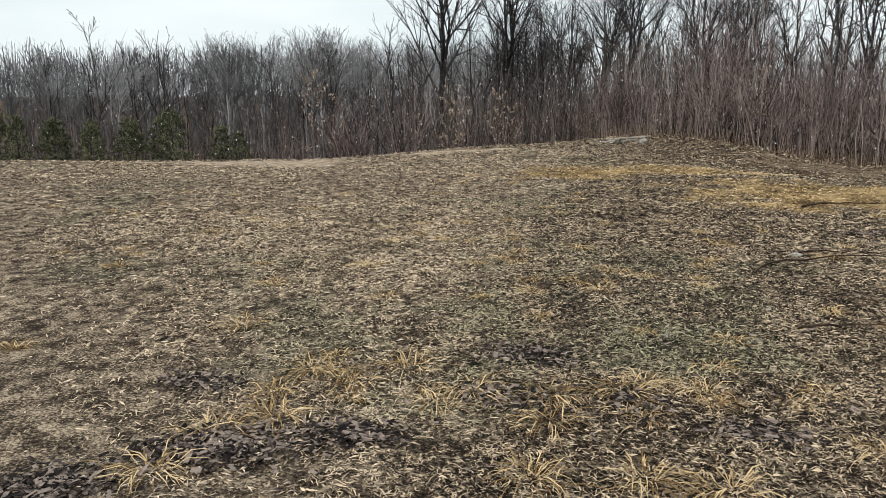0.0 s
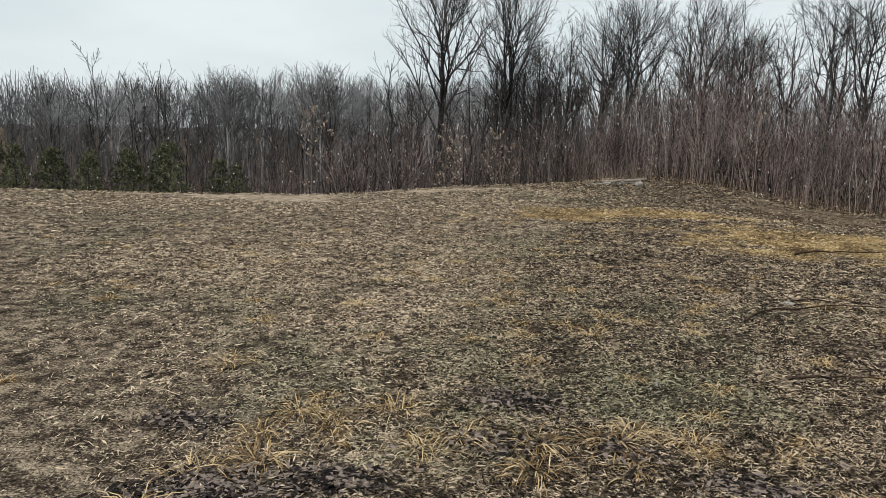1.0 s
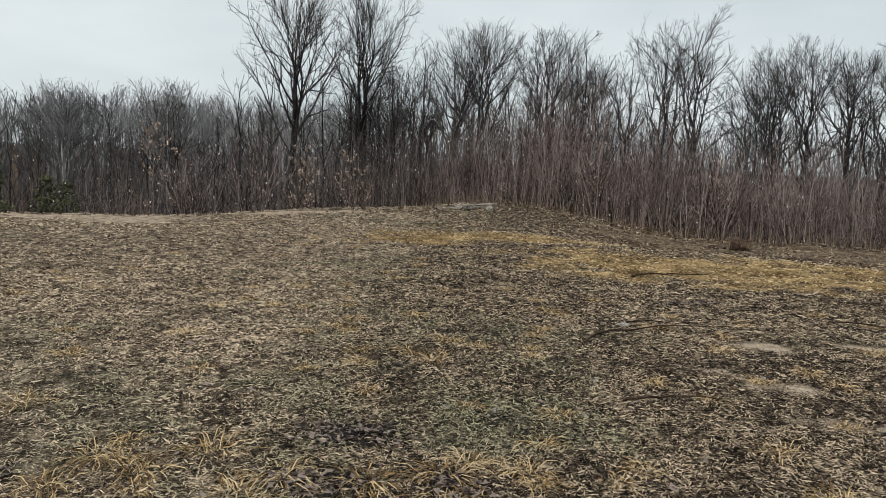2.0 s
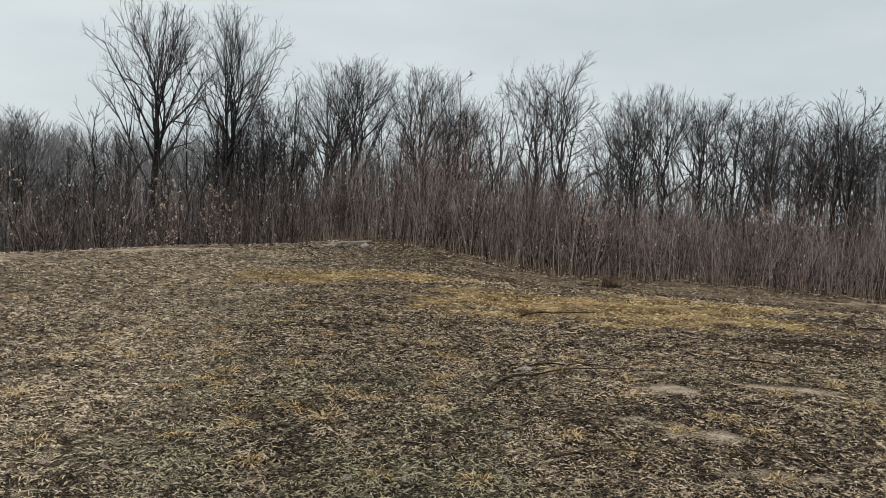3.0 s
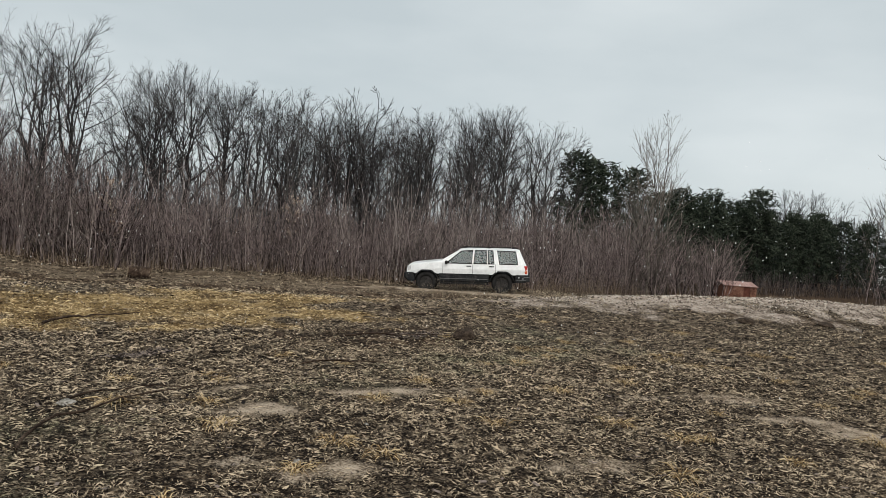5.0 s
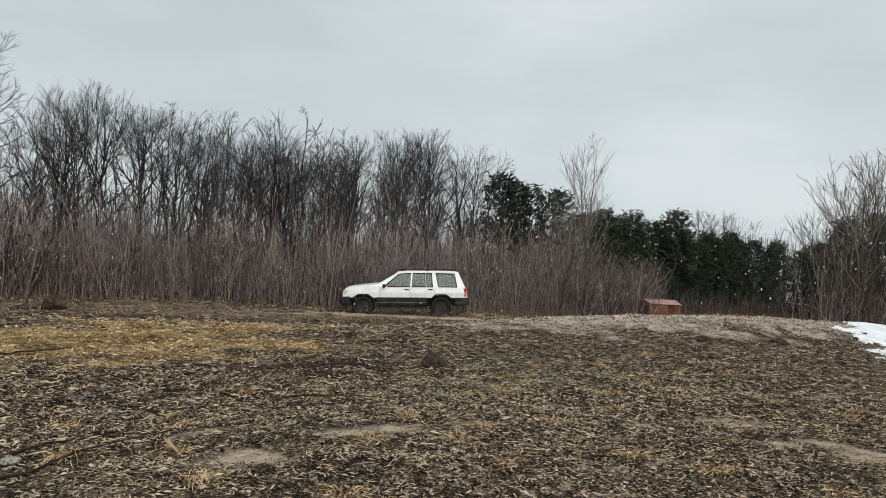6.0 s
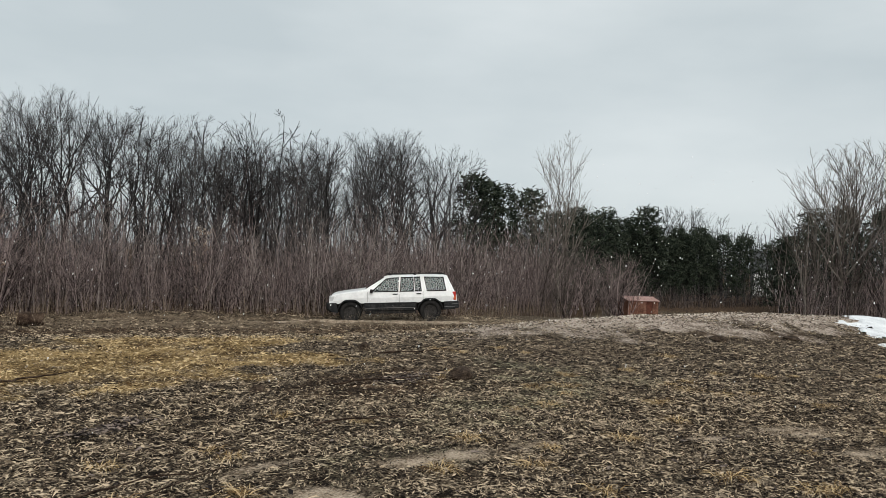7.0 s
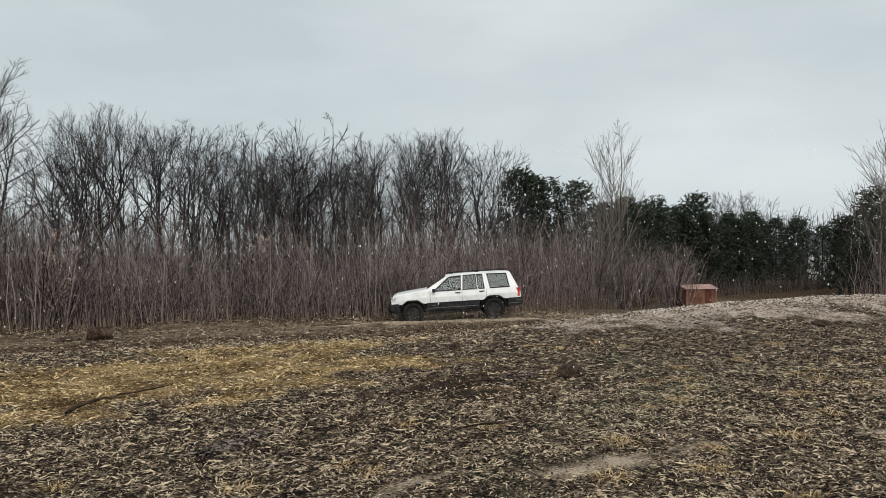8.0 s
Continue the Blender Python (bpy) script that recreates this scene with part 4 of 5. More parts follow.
def offroad_car(m):
    car = new("car")
    windows = ((0.64, -0.26), (-0.33, -0.80), (-0.84, -1.05), (-1.24, -1.88))
    xs = sorted({round(v, 3) for v in [2.05, 2.02, 1.98, 1.93, 1.88, 0.84, 0.74, 0.64, 0.40, 0.1, -0.26, -0.33, -0.55, -0.80, -0.84, -1.05, -1.24, -1.55, -1.88, -2.0, -2.11, -2.19, -2.24]
                 + [a + d for a in AXLES for d in (-0.44, -0.42, -0.37, -0.26, -0.12, 0.0, 0.12, 0.26, 0.37, 0.42, 0.44) if not (a < 0 and abs(a + d + 1.88) < 0.07)]}, reverse=True)

    def hole(i, j):
        a, b = xs[i], xs[i + 1]
        if j == 2:
            return any(a <= w0 + 1e-6 and b >= w1 - 1e-6 for w0, w1 in windows)
        if j in (4, 5):
            return (a <= 0.841 and b >= 0.739) or (a <= -2.109 and b >= -2.191)
        return False
    bm = shell(xs, car_rows, hole)
    bmesh.ops.recalc_face_normals(bm, faces=bm.faces)
    bmesh.ops.solidify(bm, geom=bm.faces[:], thickness=0.018)
    part("body", bm, white_paint, car, "white painted body shell")
    lo, hi = xs.index(0.84), xs.index(-2.19) + 1
    bm = shell(xs[lo:hi], lambda x: [(a, b * 0.962, c - (0.026 if k > 2 else 0.0)) for k, (a, b, c) in enumerate(car_rows(x))], lambda i, j: hole(i + lo, j))
    part("lining", bm, seat_mat, car, "dark grey cabin lining")
    # panes with their black seals
    for sy in (-1, 1):
        for w0, w1 in windows:
            cols = [v for v in xs if w1 - 1e-6 <= v <= w0 + 1e-6]
            lowr = [(v, sy * (car_rows(v)[2][1] - 0.010), BELT) for v in cols]
            high = [(car_head(v), sy * (car_rows(v)[3][1] - 0.010), car_rows(v)[3][2]) for v in reversed(cols)]
            pane = part("window", slab(lowr + high, 0.004), glass_mat, car, "tinted side window")
            fr = bmesh.new()
            ring = lowr + high
            for a in range(len(ring)):
                p0, p1 = Vector(ring[a]), Vector(ring[(a + 1) % len(ring)])
                if (p1 - p0).length > 0.02:
                    mid, d = (p0 + p1) / 2 + Vector((0, sy * 0.012, 0)), p1 - p0
                    box(fr, mid, (d.length + 0.02, 0.014, 0.030), 0, d.to_track_quat("X", "Z").to_matrix().to_4x4())
            part("seal", fr, black_mat, pane, "black window seal")
    for x0, x1, nm, lb in ((0.84, 0.74, "windscreen", "raked windscreen"), (-2.19, -2.11, "rear_window", "tailgate window")):
        a, b = car_rows(x0), car_rows(x1)
        side = lambda p, k, sg: (p[k][0], sg * p[k][1], p[k][2])
        ring = [side(a, 4, -1), side(a, 5, -1), side(a, 5, 1), side(a, 4, 1), side(b, 4, 1), side(b, 5, 1), side(b, 5, -1), side(b, 4, -1)]
        part(nm, slab(ring, 0.004), glass_mat, car, lb)
    for sy in (-1, 1):
        # dark cladding along the side, cut away over the wheels, with a lighter rub strip
        for c0, c1 in ((1.98, AXLES[0] + 0.47), (AXLES[0] - 0.47, AXLES[1] + 0.47), (AXLES[1] - 0.47, -2.18)):
            bm = bmesh.new()
            rows = []
            for v in np.linspace(c0, c1, 8):
                wide = car_rows(float(v))[0][1]
                rows.append([bm.verts.new(c) for c in ((v, sy * (wide - 0.05), 0.40), (v, sy * (wide + 0.004), 0.42), (v, sy * (wide + 0.022), 0.55), (v, sy * (wide + 0.020), 0.672), (v, sy * (wide - 0.03), 0.690))])
            for a, b in zip(rows, rows[1:]):
                for j in range(5):
                    bm.faces.new((a[j], a[(j + 1) % 5], b[(j + 1) % 5], b[j]))
            bm.faces.new(rows[0])
            bm.faces.new(rows[-1])
            clad = part("cladding", bm, cladding_mat, car, "dark grey plastic lower cladding")
            bm = bmesh.new()
            wide = car_rows((c0 + c1) / 2)[0][1]
            box(bm, ((c0 + c1) / 2, sy * (wide + 0.022), 0.50), (abs(c0 - c1) * 0.96, 0.012, 0.022), 0.004)
            part("rub_strip", bm, rub_mat, clad, "grey rub strip")
        for ax in AXLES:      # flares round the wheel openings
            bm = bmesh.new()
            rows = []
            for v in np.linspace(ax - 0.435, ax + 0.435, 24):
                wide = car_rows(float(v))[0][1]
                top = max(car_arch(float(v)), 0.42)
                rows.append([bm.verts.new(c) for c in ((v, sy * (wide - 0.10), top - 0.02), (v, sy * (wide + 0.030), top - 0.03), (v, sy * (wide + 0.030), top + 0.012), (v, sy * (wide - 0.02), top + 0.030))])
            for a, b in zip(rows, rows[1:]):
                for j in range(4):
                    bm.faces.new((a[j], a[(j + 1) % 4], b[(j + 1) % 4], b[j]))
            bm.faces.new(rows[0])
            bm.faces.new(rows[-1])
            part("wheel_flare", bm, cladding_mat, car, "black wheel-opening flare")
        bm = bmesh.new()
        box(bm, (0.0, sy * 0.79, 0.35), (1.7, 0.08, 0.09), 0.02)
        part("sill", bm, black_mat, car)
        for hx in (-0.16, -0.96):
            bm = bmesh.new()
            box(bm, (hx, sy * 0.882, 0.955), (0.17, 0.03, 0.035), 0.01)
            part("door_handle", bm, black_mat, car, "black door handle")
        for x0, z1 in ((-0.295, 1.04), (0.76, 1.04), (-1.10, 1.04)):
            bm = bmesh.new()
            box(bm, (x0, sy * 0.872, (0.69 + z1) / 2), (0.010, 0.012, z1 - 0.69), 0.0)
            part("door_gap", bm, rub_mat, car)
        bm = bmesh.new()
        box(bm, (0.63, sy * 0.95, 1.075), (0.10, 0.19, 0.12), 0.03)
        box(bm, (0.65, sy * 0.87, 1.05), (0.06, 0.10, 0.05), 0.01)
        part("mirror", bm, black_mat, car, "black door mirror")
        bm = bmesh.new()
        box(bm, (-2.125, sy * 0.755, 0.855), (0.19, 0.15, 0.29), 0.02)
        lamp = part("tail_lamp", bm, red_lens, car, "red tail lamp")
        bm = bmesh.new()
        box(bm, (-2.13, sy * 0.758, 0.80), (0.186, 0.155, 0.085), 0.01)
        part("indicator", bm, amber_lens, lamp, "brighter band of the lamp")
        bm = bmesh.new()
        box(bm, (1.985, sy * 0.60, 0.84), (0.10, 0.28, 0.15), 0.02)
        part("headlamp", bm, clear_lens, car, "clear headlamp")
        bm = bmesh.new()
        box(bm, (1.955, sy * 0.765, 0.845), (0.12, 0.05, 0.16), 0.015)
        part("side_lamp", bm, clear_lens, car, "clear wrap-round side lamp")
        bm = bmesh.new()
        box(bm, (-0.85, sy * 0.56, 1.610), (2.0, 0.03, 0.018), 0.006)
        for fx in (0.0, -0.85, -1.7):
            box(bm, (fx, sy * 0.56, 1.598), (0.10, 0.03, 0.03), 0.005)
        part("roof_rail", bm, black_mat, car, "thin black roof rail")
    for cxx in (-0.35, -1.3):
        bm = bmesh.new()
        box(bm, (cxx, 0, 1.617), (0.04, 1.10, 0.016), 0.006)
        part("cross_bar", bm, black_mat, car, "black roof cross bar")
    # front bumper with its chin drawn back
    bm = bmesh.new()
    prof = ((1.90, 0.70), (2.10, 0.695), (2.16, 0.66), (2.16, 0.50), (2.06, 0.40), (1.86, 0.36))
    rows = [[bm.verts.new((px - 0.10 * (abs(yy) > 0.7), yy, pz)) for px, pz in prof] for yy in (-0.87, -0.66, 0.0, 0.66, 0.87)]
    for a, b in zip(rows, rows[1:]):
        for j in range(6):
            bm.faces.new((a[j], a[(j + 1) % 6], b[(j + 1) % 6], b[j]))
    bm.faces.new(rows[0])
    bm.faces.new(rows[-1])
    part("front_bumper", bm, cladding_mat, car, "dark plastic front bumper")
    bm = bmesh.new()
    box(bm, (2.035, 0, 0.83), (0.05, 0.86, 0.16), 0.01)
    grille = part("grille", bm, black_mat, car)
    for k in range(7):
        bm = bmesh.new()
        box(bm, (2.062, -0.36 + 0.12 * k, 0.83), (0.02, 0.03, 0.15), 0.005)
        part("grille_bar", bm, white_paint, grille)
    bm = bmesh.new()
    box(bm, (-2.20, 0, 0.56), (0.22, 1.70, 0.25), 0.05)
    bumper = part("rear_bumper", bm, cladding_mat, car, "dark plastic rear bumper")
    bm = bmesh.new()
    box(bm, (-2.20, 0, 0.60), (0.226, 1.706, 0.02), 0.004)
    part("bumper_strip", bm, rub_mat, bumper, "grey strip of the bumper")
    bm = bmesh.new()
    box(bm, (-2.258, 0, 0.82), (0.012, 0.34, 0.16), 0.004)
    part("plate", bm, chrome_mat, car)
    bm = bmesh.new()
    box(bm, (-0.05, 0, 0.47), (3.7, 1.10, 0.20), 0.03)
    box(bm, (0.0, 0, 0.56), (1.72, 1.60, 0.30), 0.02)
    box(bm, (1.36, 0, 0.66), (1.0, 1.14, 0.40), 0.02)
    box(bm, (-1.40, 0, 0.62), (1.2, 1.14, 0.34), 0.02)
    part("underbody", bm, black_mat, car)
    bm = bmesh.new()
    box(bm, (0.62, 0, 0.95), (0.36, 1.5, 0.18), 0.05)
    part("dashboard", bm, black_mat, car)
    bm = bmesh.new()
    bmesh.ops.create_circle(bm, segments=20, radius=0.18)
    for v in list(bm.verts):
        v.co = Vector((0.38 - 0.35 * v.co.y, 0.38 + v.co.x, 1.06 + 0.9 * v.co.y))
    made = bmesh.ops.extrude_edge_only(bm, edges=bm.edges[:])
    for v in [g for g in made["geom"] if isinstance(g, bmesh.types.BMVert)]:
        v.co = Vector((0.38 + (v.co.x - 0.38) * 0.84, 0.38 + (v.co.y - 0.38) * 0.84, 1.06 + (v.co.z - 1.06) * 0.84 + 0.01))
    bmesh.ops.solidify(bm, geom=bm.faces[:], thickness=0.02)
    part("steering_wheel", bm, black_mat, car)
    for sx, sy, wd in ((-0.05, 0.38, 0.5), (-0.05, -0.38, 0.5), (-0.90, 0, 1.3)):
        bm = bmesh.new()
        box(bm, (sx, sy, 0.76), (0.5, wd, 0.16), 0.05)
        box(bm, (sx - 0.28, sy, 1.00), (0.14, wd, 0.56), 0.05, Matrix.Rotation(-0.2, 4, "Y"))
        if wd < 1:
            box(bm, (sx - 0.36, sy, 1.33), (0.09, 0.26, 0.16), 0.03)
        part("seat", bm, seat_mat, car, "grey cloth seat")
    for ax in AXLES:
        for sy in (-1, 1):
            s = np.linspace(0, 2 * np.pi, 33)[:-1]
            bm = bmesh.new()
            prof = ((0.215, -0.105), (0.30, -0.118), (0.345, -0.10), (0.362, -0.06), (0.366, 0.0), (0.362, 0.06), (0.345, 0.10), (0.30, 0.118), (0.215, 0.105))
            rings = [[bm.verts.new((ax + r * (1 + 0.012 * (k % 2) * (0.36 < r)) * math.cos(a), sy * 0.745 + w, 0.365 + r * (1 + 0.012 * (k % 2) * (0.36 < r)) * math.sin(a))) for k, a in enumerate(s)] for r, w in prof]
            for a, b in zip(rings, rings[1:] + rings[:1]):
                for j in range(32):
                    bm.faces.new((a[j], a[(j + 1) % 32], b[(j + 1) % 32], b[j]))
            wheel = new("wheel")
            wheel.parent = car
            part("tyre", bm, black_mat, wheel, "muddy black tyre", smooth=True)
            bm = bmesh.new()
            bmesh.ops.create_cone(bm, cap_ends=True, segments=28, radius1=0.22, radius2=0.215, depth=0.13, matrix=Matrix.Translation((ax, sy * 0.755, 0.365)) @ Matrix.Rotation(radians(90), 4, "X"))
            bmesh.ops.create_cone(bm, cap_ends=True, segments=14, radius1=0.055, radius2=0.055, depth=0.2, matrix=Matrix.Translation((ax, sy * 0.755, 0.365)) @ Matrix.Rotation(radians(90), 4, "X"))
            for k in range(5):
                box(bm, (ax + 0.13 * math.cos(k * 1.2566), sy * 0.835, 0.365 + 0.13 * math.sin(k * 1.2566)), (0.16, 0.024, 0.06), 0.008, Matrix.Rotation(-k * 1.2566, 4, "Y"))
            part("rim", bm, rim_mat, wheel, "dull alloy rim")
    car.matrix_basis = m
    return tagged(car, "white off-road car with dark lower cladding parked on the track", "car")


for k, (x, y, h) in enumerate([(23.3, 17.45, 0.75), (22.95, 17.95, 0.55), (23.6, 17.1, 0.65), (24.1, 16.2, 0.6), (24.35, 15.85, 0.5), (23.8, 16.7, 0.4), (21.9, 19.5, 0.4), (22.6, 18.4, 0.35)]):
    plant(pale_shrubs[k % 3], used, x, y, float(land(x, y)) + h, sink=0.04)

CAR_X, CAR_Y = 24.45, 17.9
offroad_car(pose(CAR_X, CAR_Y, -1.03, 0, 3.4, 122) @ Matrix.Scale(0.99, 4))


# ---------------------------------------------------------------- shed and far house
def shed(m):
    ob = new("shed")
    wide, deep, high, rise = 3.0, 2.2, 1.85, 0.28
    panels = 10
    for k in range(panels):
        w = wide / panels
        if k in (6, 7):
            continue
        bm = bmesh.new()
        box(bm, (-wide / 2 + w * (k + 0.5), -deep / 2, high / 2), (w - 0.012, 0.04 + 0.012 * (k % 2), high), 0.006)
        part("front_sheet", bm, rust_wall, ob)
    bm = bmesh.new()
    box(bm, (-wide / 2 + 0.7 * wide, -deep / 2 + 0.02, 0.90), (0.56, 0.04, 1.8), 0.01)
    door = part("door", bm, dark_door, ob, "dark red shed door")
    bm = bmesh.new()
    box(bm, (-wide / 2 + 0.7 * wide + 0.2, -deep / 2 - 0.01, 0.95), (0.03, 0.05, 0.14), 0.006)
    part("handle", bm, chrome_mat, door)
    for sx in (-1, 1):
        bm = bmesh.new()
        box(bm, (sx * (wide / 2 - 0.02), 0.0, high / 2), (0.04, deep - 0.1, high), 0.006)
        part("side_wall", bm, rust_wall, ob)
    bm = bmesh.new()
    box(bm, (0, deep / 2 - 0.02, high / 2), (wide, 0.04, high), 0.006)
    part("back_wall", bm, rust_wall, ob)
    for sy in (-1, 1):
        slope = math.atan2(rise, deep / 2)
        bm = bmesh.new()
        box(bm, (0, sy * deep / 4 * 1.06, high + rise / 2), (wide + 0.2, deep / 2 / math.cos(slope) + 0.14, 0.035), 0.008, Matrix.Rotation(-sy * slope, 4, "X"))
        for k in range(9):
            box(bm, (-wide / 2 + k * wide / 8, sy * deep / 4 * 1.06, high + rise / 2 + 0.025), (0.03, deep / 2 / math.cos(slope) + 0.14, 0.03), 0, Matrix.Rotation(-sy * slope, 4, "X"))
        part("roof_sheet", bm, rust_roof, ob, "faded pinkish metal roof")
    ob.matrix_basis = m
    return tagged(ob, "small rusty red metal shed with a faded pink roof", "shed")


shed(pose(54.3, 16.7, float(land(54.3, 16.7)) - 0.05, 0, 0, -50) @ Matrix.Diagonal((0.72, 0.85, 0.80, 1)))


def far_house(m):
    ob = new("house")
    bm = bmesh.new()
    box(bm, (0, 0, 1.5), (9, 6, 3.0), 0.03)
    part("wall", bm, house_wall, ob, "white siding")
    bm = bmesh.new()
    vs = [bm.verts.new(c) for c in ((-4.9, -3.5, 2.95), (4.9, -3.5, 2.95), (4.9, 3.5, 2.95), (-4.9, 3.5, 2.95), (-4.9, 0, 5.0), (4.9, 0, 5.0))]
    for f in ((0, 1, 5, 4), (2, 3, 4, 5), (0, 4, 3), (1, 2, 5), (3, 2, 1, 0)):
        bm.faces.new([vs[i] for i in f])
    part("roof", bm, house_roof, ob, "grey shingle roof")
    for wx in (-2.6, 1.0):
        bm = bmesh.new()
        box(bm, (wx, -3.02, 1.6), (1.0, 0.06, 1.1), 0.02)
        part("window", bm, black_mat, ob, "dark window")
    ob.matrix_basis = m
    return tagged(ob, "white house with a grey roof among the far pines", "house")


far_house(pose(130.0, 14.6, float(land(130, 14.6)) - 0.3, 0, 0, -80) @ Matrix.Diagonal((0.6, 0.6, 1.45, 1)))


# ---------------------------------------------------------------- things lying on the field
def twig_run(name, points, r0, label, mat=wood_mat, forks=3, seed=1):
    """A fallen branch that lies along points on the ground, with a few side twigs."""
    r = np.random.default_rng(seed)
    pts = np.array(points, float)
    t = np.linspace(0, 1, 12)
    k = np.linspace(0, 1, len(pts))
    line = np.stack([np.interp(t, k, pts[:, 0]), np.interp(t, k, pts[:, 1])], 1) + r.normal(0, 0.018, (12, 2))
    z = land(line[:, 0], line[:, 1]) + r0 * 0.8 + 0.02 + 0.02 * np.abs(np.sin(t * 7))
    P = np.concatenate([line, z[:, None]], 1)[None]
    R = (r0 * (1 - 0.7 * t))[None]
    pieces = [tubes(P, R, 6)]
    tw, tr = sprout(P, R, forks, 0.3, 0.9, lambda f: np.full(f.shape, 0.3), 35, 0.02, 2, 0.6, r)
    tw[:, 1, 2] = land(tw[:, 1, 0], tw[:, 1, 1]) + 0.03
    pieces.append(spikes(tw[:, 0], tw[:, 1], tr[:, 0]))
    v, f = gather(pieces)
    return tagged(mesh_object(name, v, f, mat, True), label, "stick", "fallen sticks")


twig_run("fallen_branch", [(3.45, 6.72), (3.95, 7.12), (4.6, 7.38), (5.45, 7.55)], 0.013, "long dark fallen branch lying in the grass", seed=3)
twig_run("fallen_branch", [(4.3, 7.62), (4.85, 7.72), (5.4, 7.6)], 0.009, "thin dark fallen branch in the grass", seed=4)
twig_run("fallen_branch", [(5.9, 11.2), (6.6, 11.45), (7.4, 11.6)], 0.018, "dark fallen branch across the yellow straw", seed=5)
twig_run("fallen_branch", [(8.6, 8.9), (9.3, 8.6), (10.2, 8.2)], 0.012, "thin stick lying in dark leaf litter", seed=6)
twig_run("fallen_branch", [(11.0, 9.9), (11.6, 9.5), (12.2, 8.9)], 0.014, "thin stick on the sparse grass", seed=7)
twig_run("fallen_branch", [(6.9, 7.9), (7.4, 7.6), (7.6, 7.2)], 0.010, "thin stick on the bare ground", seed=8)
twig_run("fallen_branch", [(3.2, 5.0), (3.6, 5.1), (4.0, 5.0)], 0.010, "short stick in the grass", seed=9)


def lump(name, x, y, size, mat, label, category, seed, sink=0.25, turn=0.0, group=""):
    """An uneven clod or stone, resting a little sunk in the ground."""
    bm = bmesh.new()
    bmesh.ops.create_icosphere(bm, subdivisions=3, radius=1.0)
    for v in bm.verts:
        k = 1 + 0.38 * noise.noise(v.co * 1.3 + Vector((seed, 0, 0))) + 0.20 * noise.noise(v.co * 3.7 + Vector((0, seed, 0)))
        v.co = Vector((v.co.x * size[0], v.co.y * size[1], v.co.z * size[2])) * k
    ob = part(name, bm, mat, None, smooth=True)
    ob.matrix_basis = pose(x, y, float(land(x, y)) + size[2] * (1 - 2 * sink) * 0.9, 0, 0, turn)
    return tagged(ob, label, category, group)


lump("stone", 1.5, 6.15, (0.055, 0.04, 0.035), clod_mat, "dark muddy stone in the matted grass", "stone", 2)
lump("dirt_clod", 10.15, 8.14, (0.20, 0.14, 0.09), clod_mat, "dark clod of earth with grass roots", "clod", 5)
lump("dirt_clod", 11.4, 10.38, (0.10, 0.08, 0.07), clod_mat, "small dark clod of earth", "clod", 7)
lump("dirt_clod", 7.9, 9.4, (0.08, 0.07, 0.05), clod_mat, "small dark clod of earth", "clod", 8)
lump("dirt_clod", 16.2, 6.0, (0.25, 0.15, 0.06), clod_mat, "dark clump of weeds and soil by the gravel", "clod", 9)
lump("dirt_clod", 17.6, 4.9, (0.25, 0.15, 0.05), clod_mat, "dark clump of weeds and soil by the gravel", "clod", 10)
lump("bark_chip", 2.56, 4.12, (0.085, 0.035, 0.012), clod_mat, "flat dark chip of bark", "bark chip", 12, turn=-20, group="bark chips")
lump("bark_chip", 1.2, 4.35, (0.06, 0.03, 0.012), clod_mat, "flat dark chip of bark", "bark chip", 13, turn=30, group="bark chips")
lump("stone", 4.25, 7.55, (0.06, 0.05, 0.03), stone_mat, "pale flat stone in the grass", "stone", 14)
for k in range(26):
    a, d = radians(rng.uniform(-30, 88)), rng.uniform(3.4, 9)
    x, y = 1.3 + d * math.sin(a), 1.5 + d * math.cos(a)
    s = rng.uniform(0.012, 0.028)
    lump("stone", x, y, (s * 1.4, s, s * 0.6), stone_mat, "small pale stone lying in the grass", "stone", 20 + k, turn=rng.uniform(0, 180), group="small stones")


def felled_log(x, y, m):
    ob = new("log")
    bm = bmesh.new()
    rings = []
    for k, (u, r) in enumerate(((-0.34, 0.15), (-0.32, 0.17), (-0.2, 0.19), (0.05, 0.195), (0.26, 0.21), (0.30, 0.215), (0.32, 0.20))):
        rings.append([bm.verts.new((u + 0.02 * math.sin(3 * j), r * (1 + 0.07 * math.sin(2.1 * j + k)) * math.cos(j * math.pi / 8), r * (1 + 0.07 * math.sin(2.1 * j + k)) * math.sin(j * math.pi / 8))) for j in range(16)])
    for a, b in zip(rings, rings[1:]):
        for j in range(16):
            bm.faces.new((a[j], a[(j + 1) % 16], b[(j + 1) % 16], b[j]))
    part("bark", bm, wood_mat, ob, smooth=True)
    for k, u in ((0, -0.34), (-1, 0.32)):
        bm = bmesh.new()
        bmesh.ops.create_cone(bm, cap_ends=True, segments=16, radius1=0.165 if k == 0 else 0.2, radius2=0.165 if k == 0 else 0.2, depth=0.02, matrix=Matrix.Translation((u, 0, 0)) @ Matrix.Rotation(radians(90), 4, "Y"))
        part("sawn_end", bm, cut_mat, ob, "dark sawn end of the log")
    ob.matrix_basis = m
    return tagged(ob, "short dark sawn log lying beside the track", "log")


LOG_X, LOG_Y = 15.2, 23.75
felled_log(LOG_X, LOG_Y, pose(LOG_X, LOG_Y, float(land(LOG_X, LOG_Y)) + 0.16, 0, 3, -35))
lump("dirt_clod", 14.6, 24.3, (0.3, 0.15, 0.08), clod_mat, "heap of dark earth beside the log", "clod", 60, turn=-30)


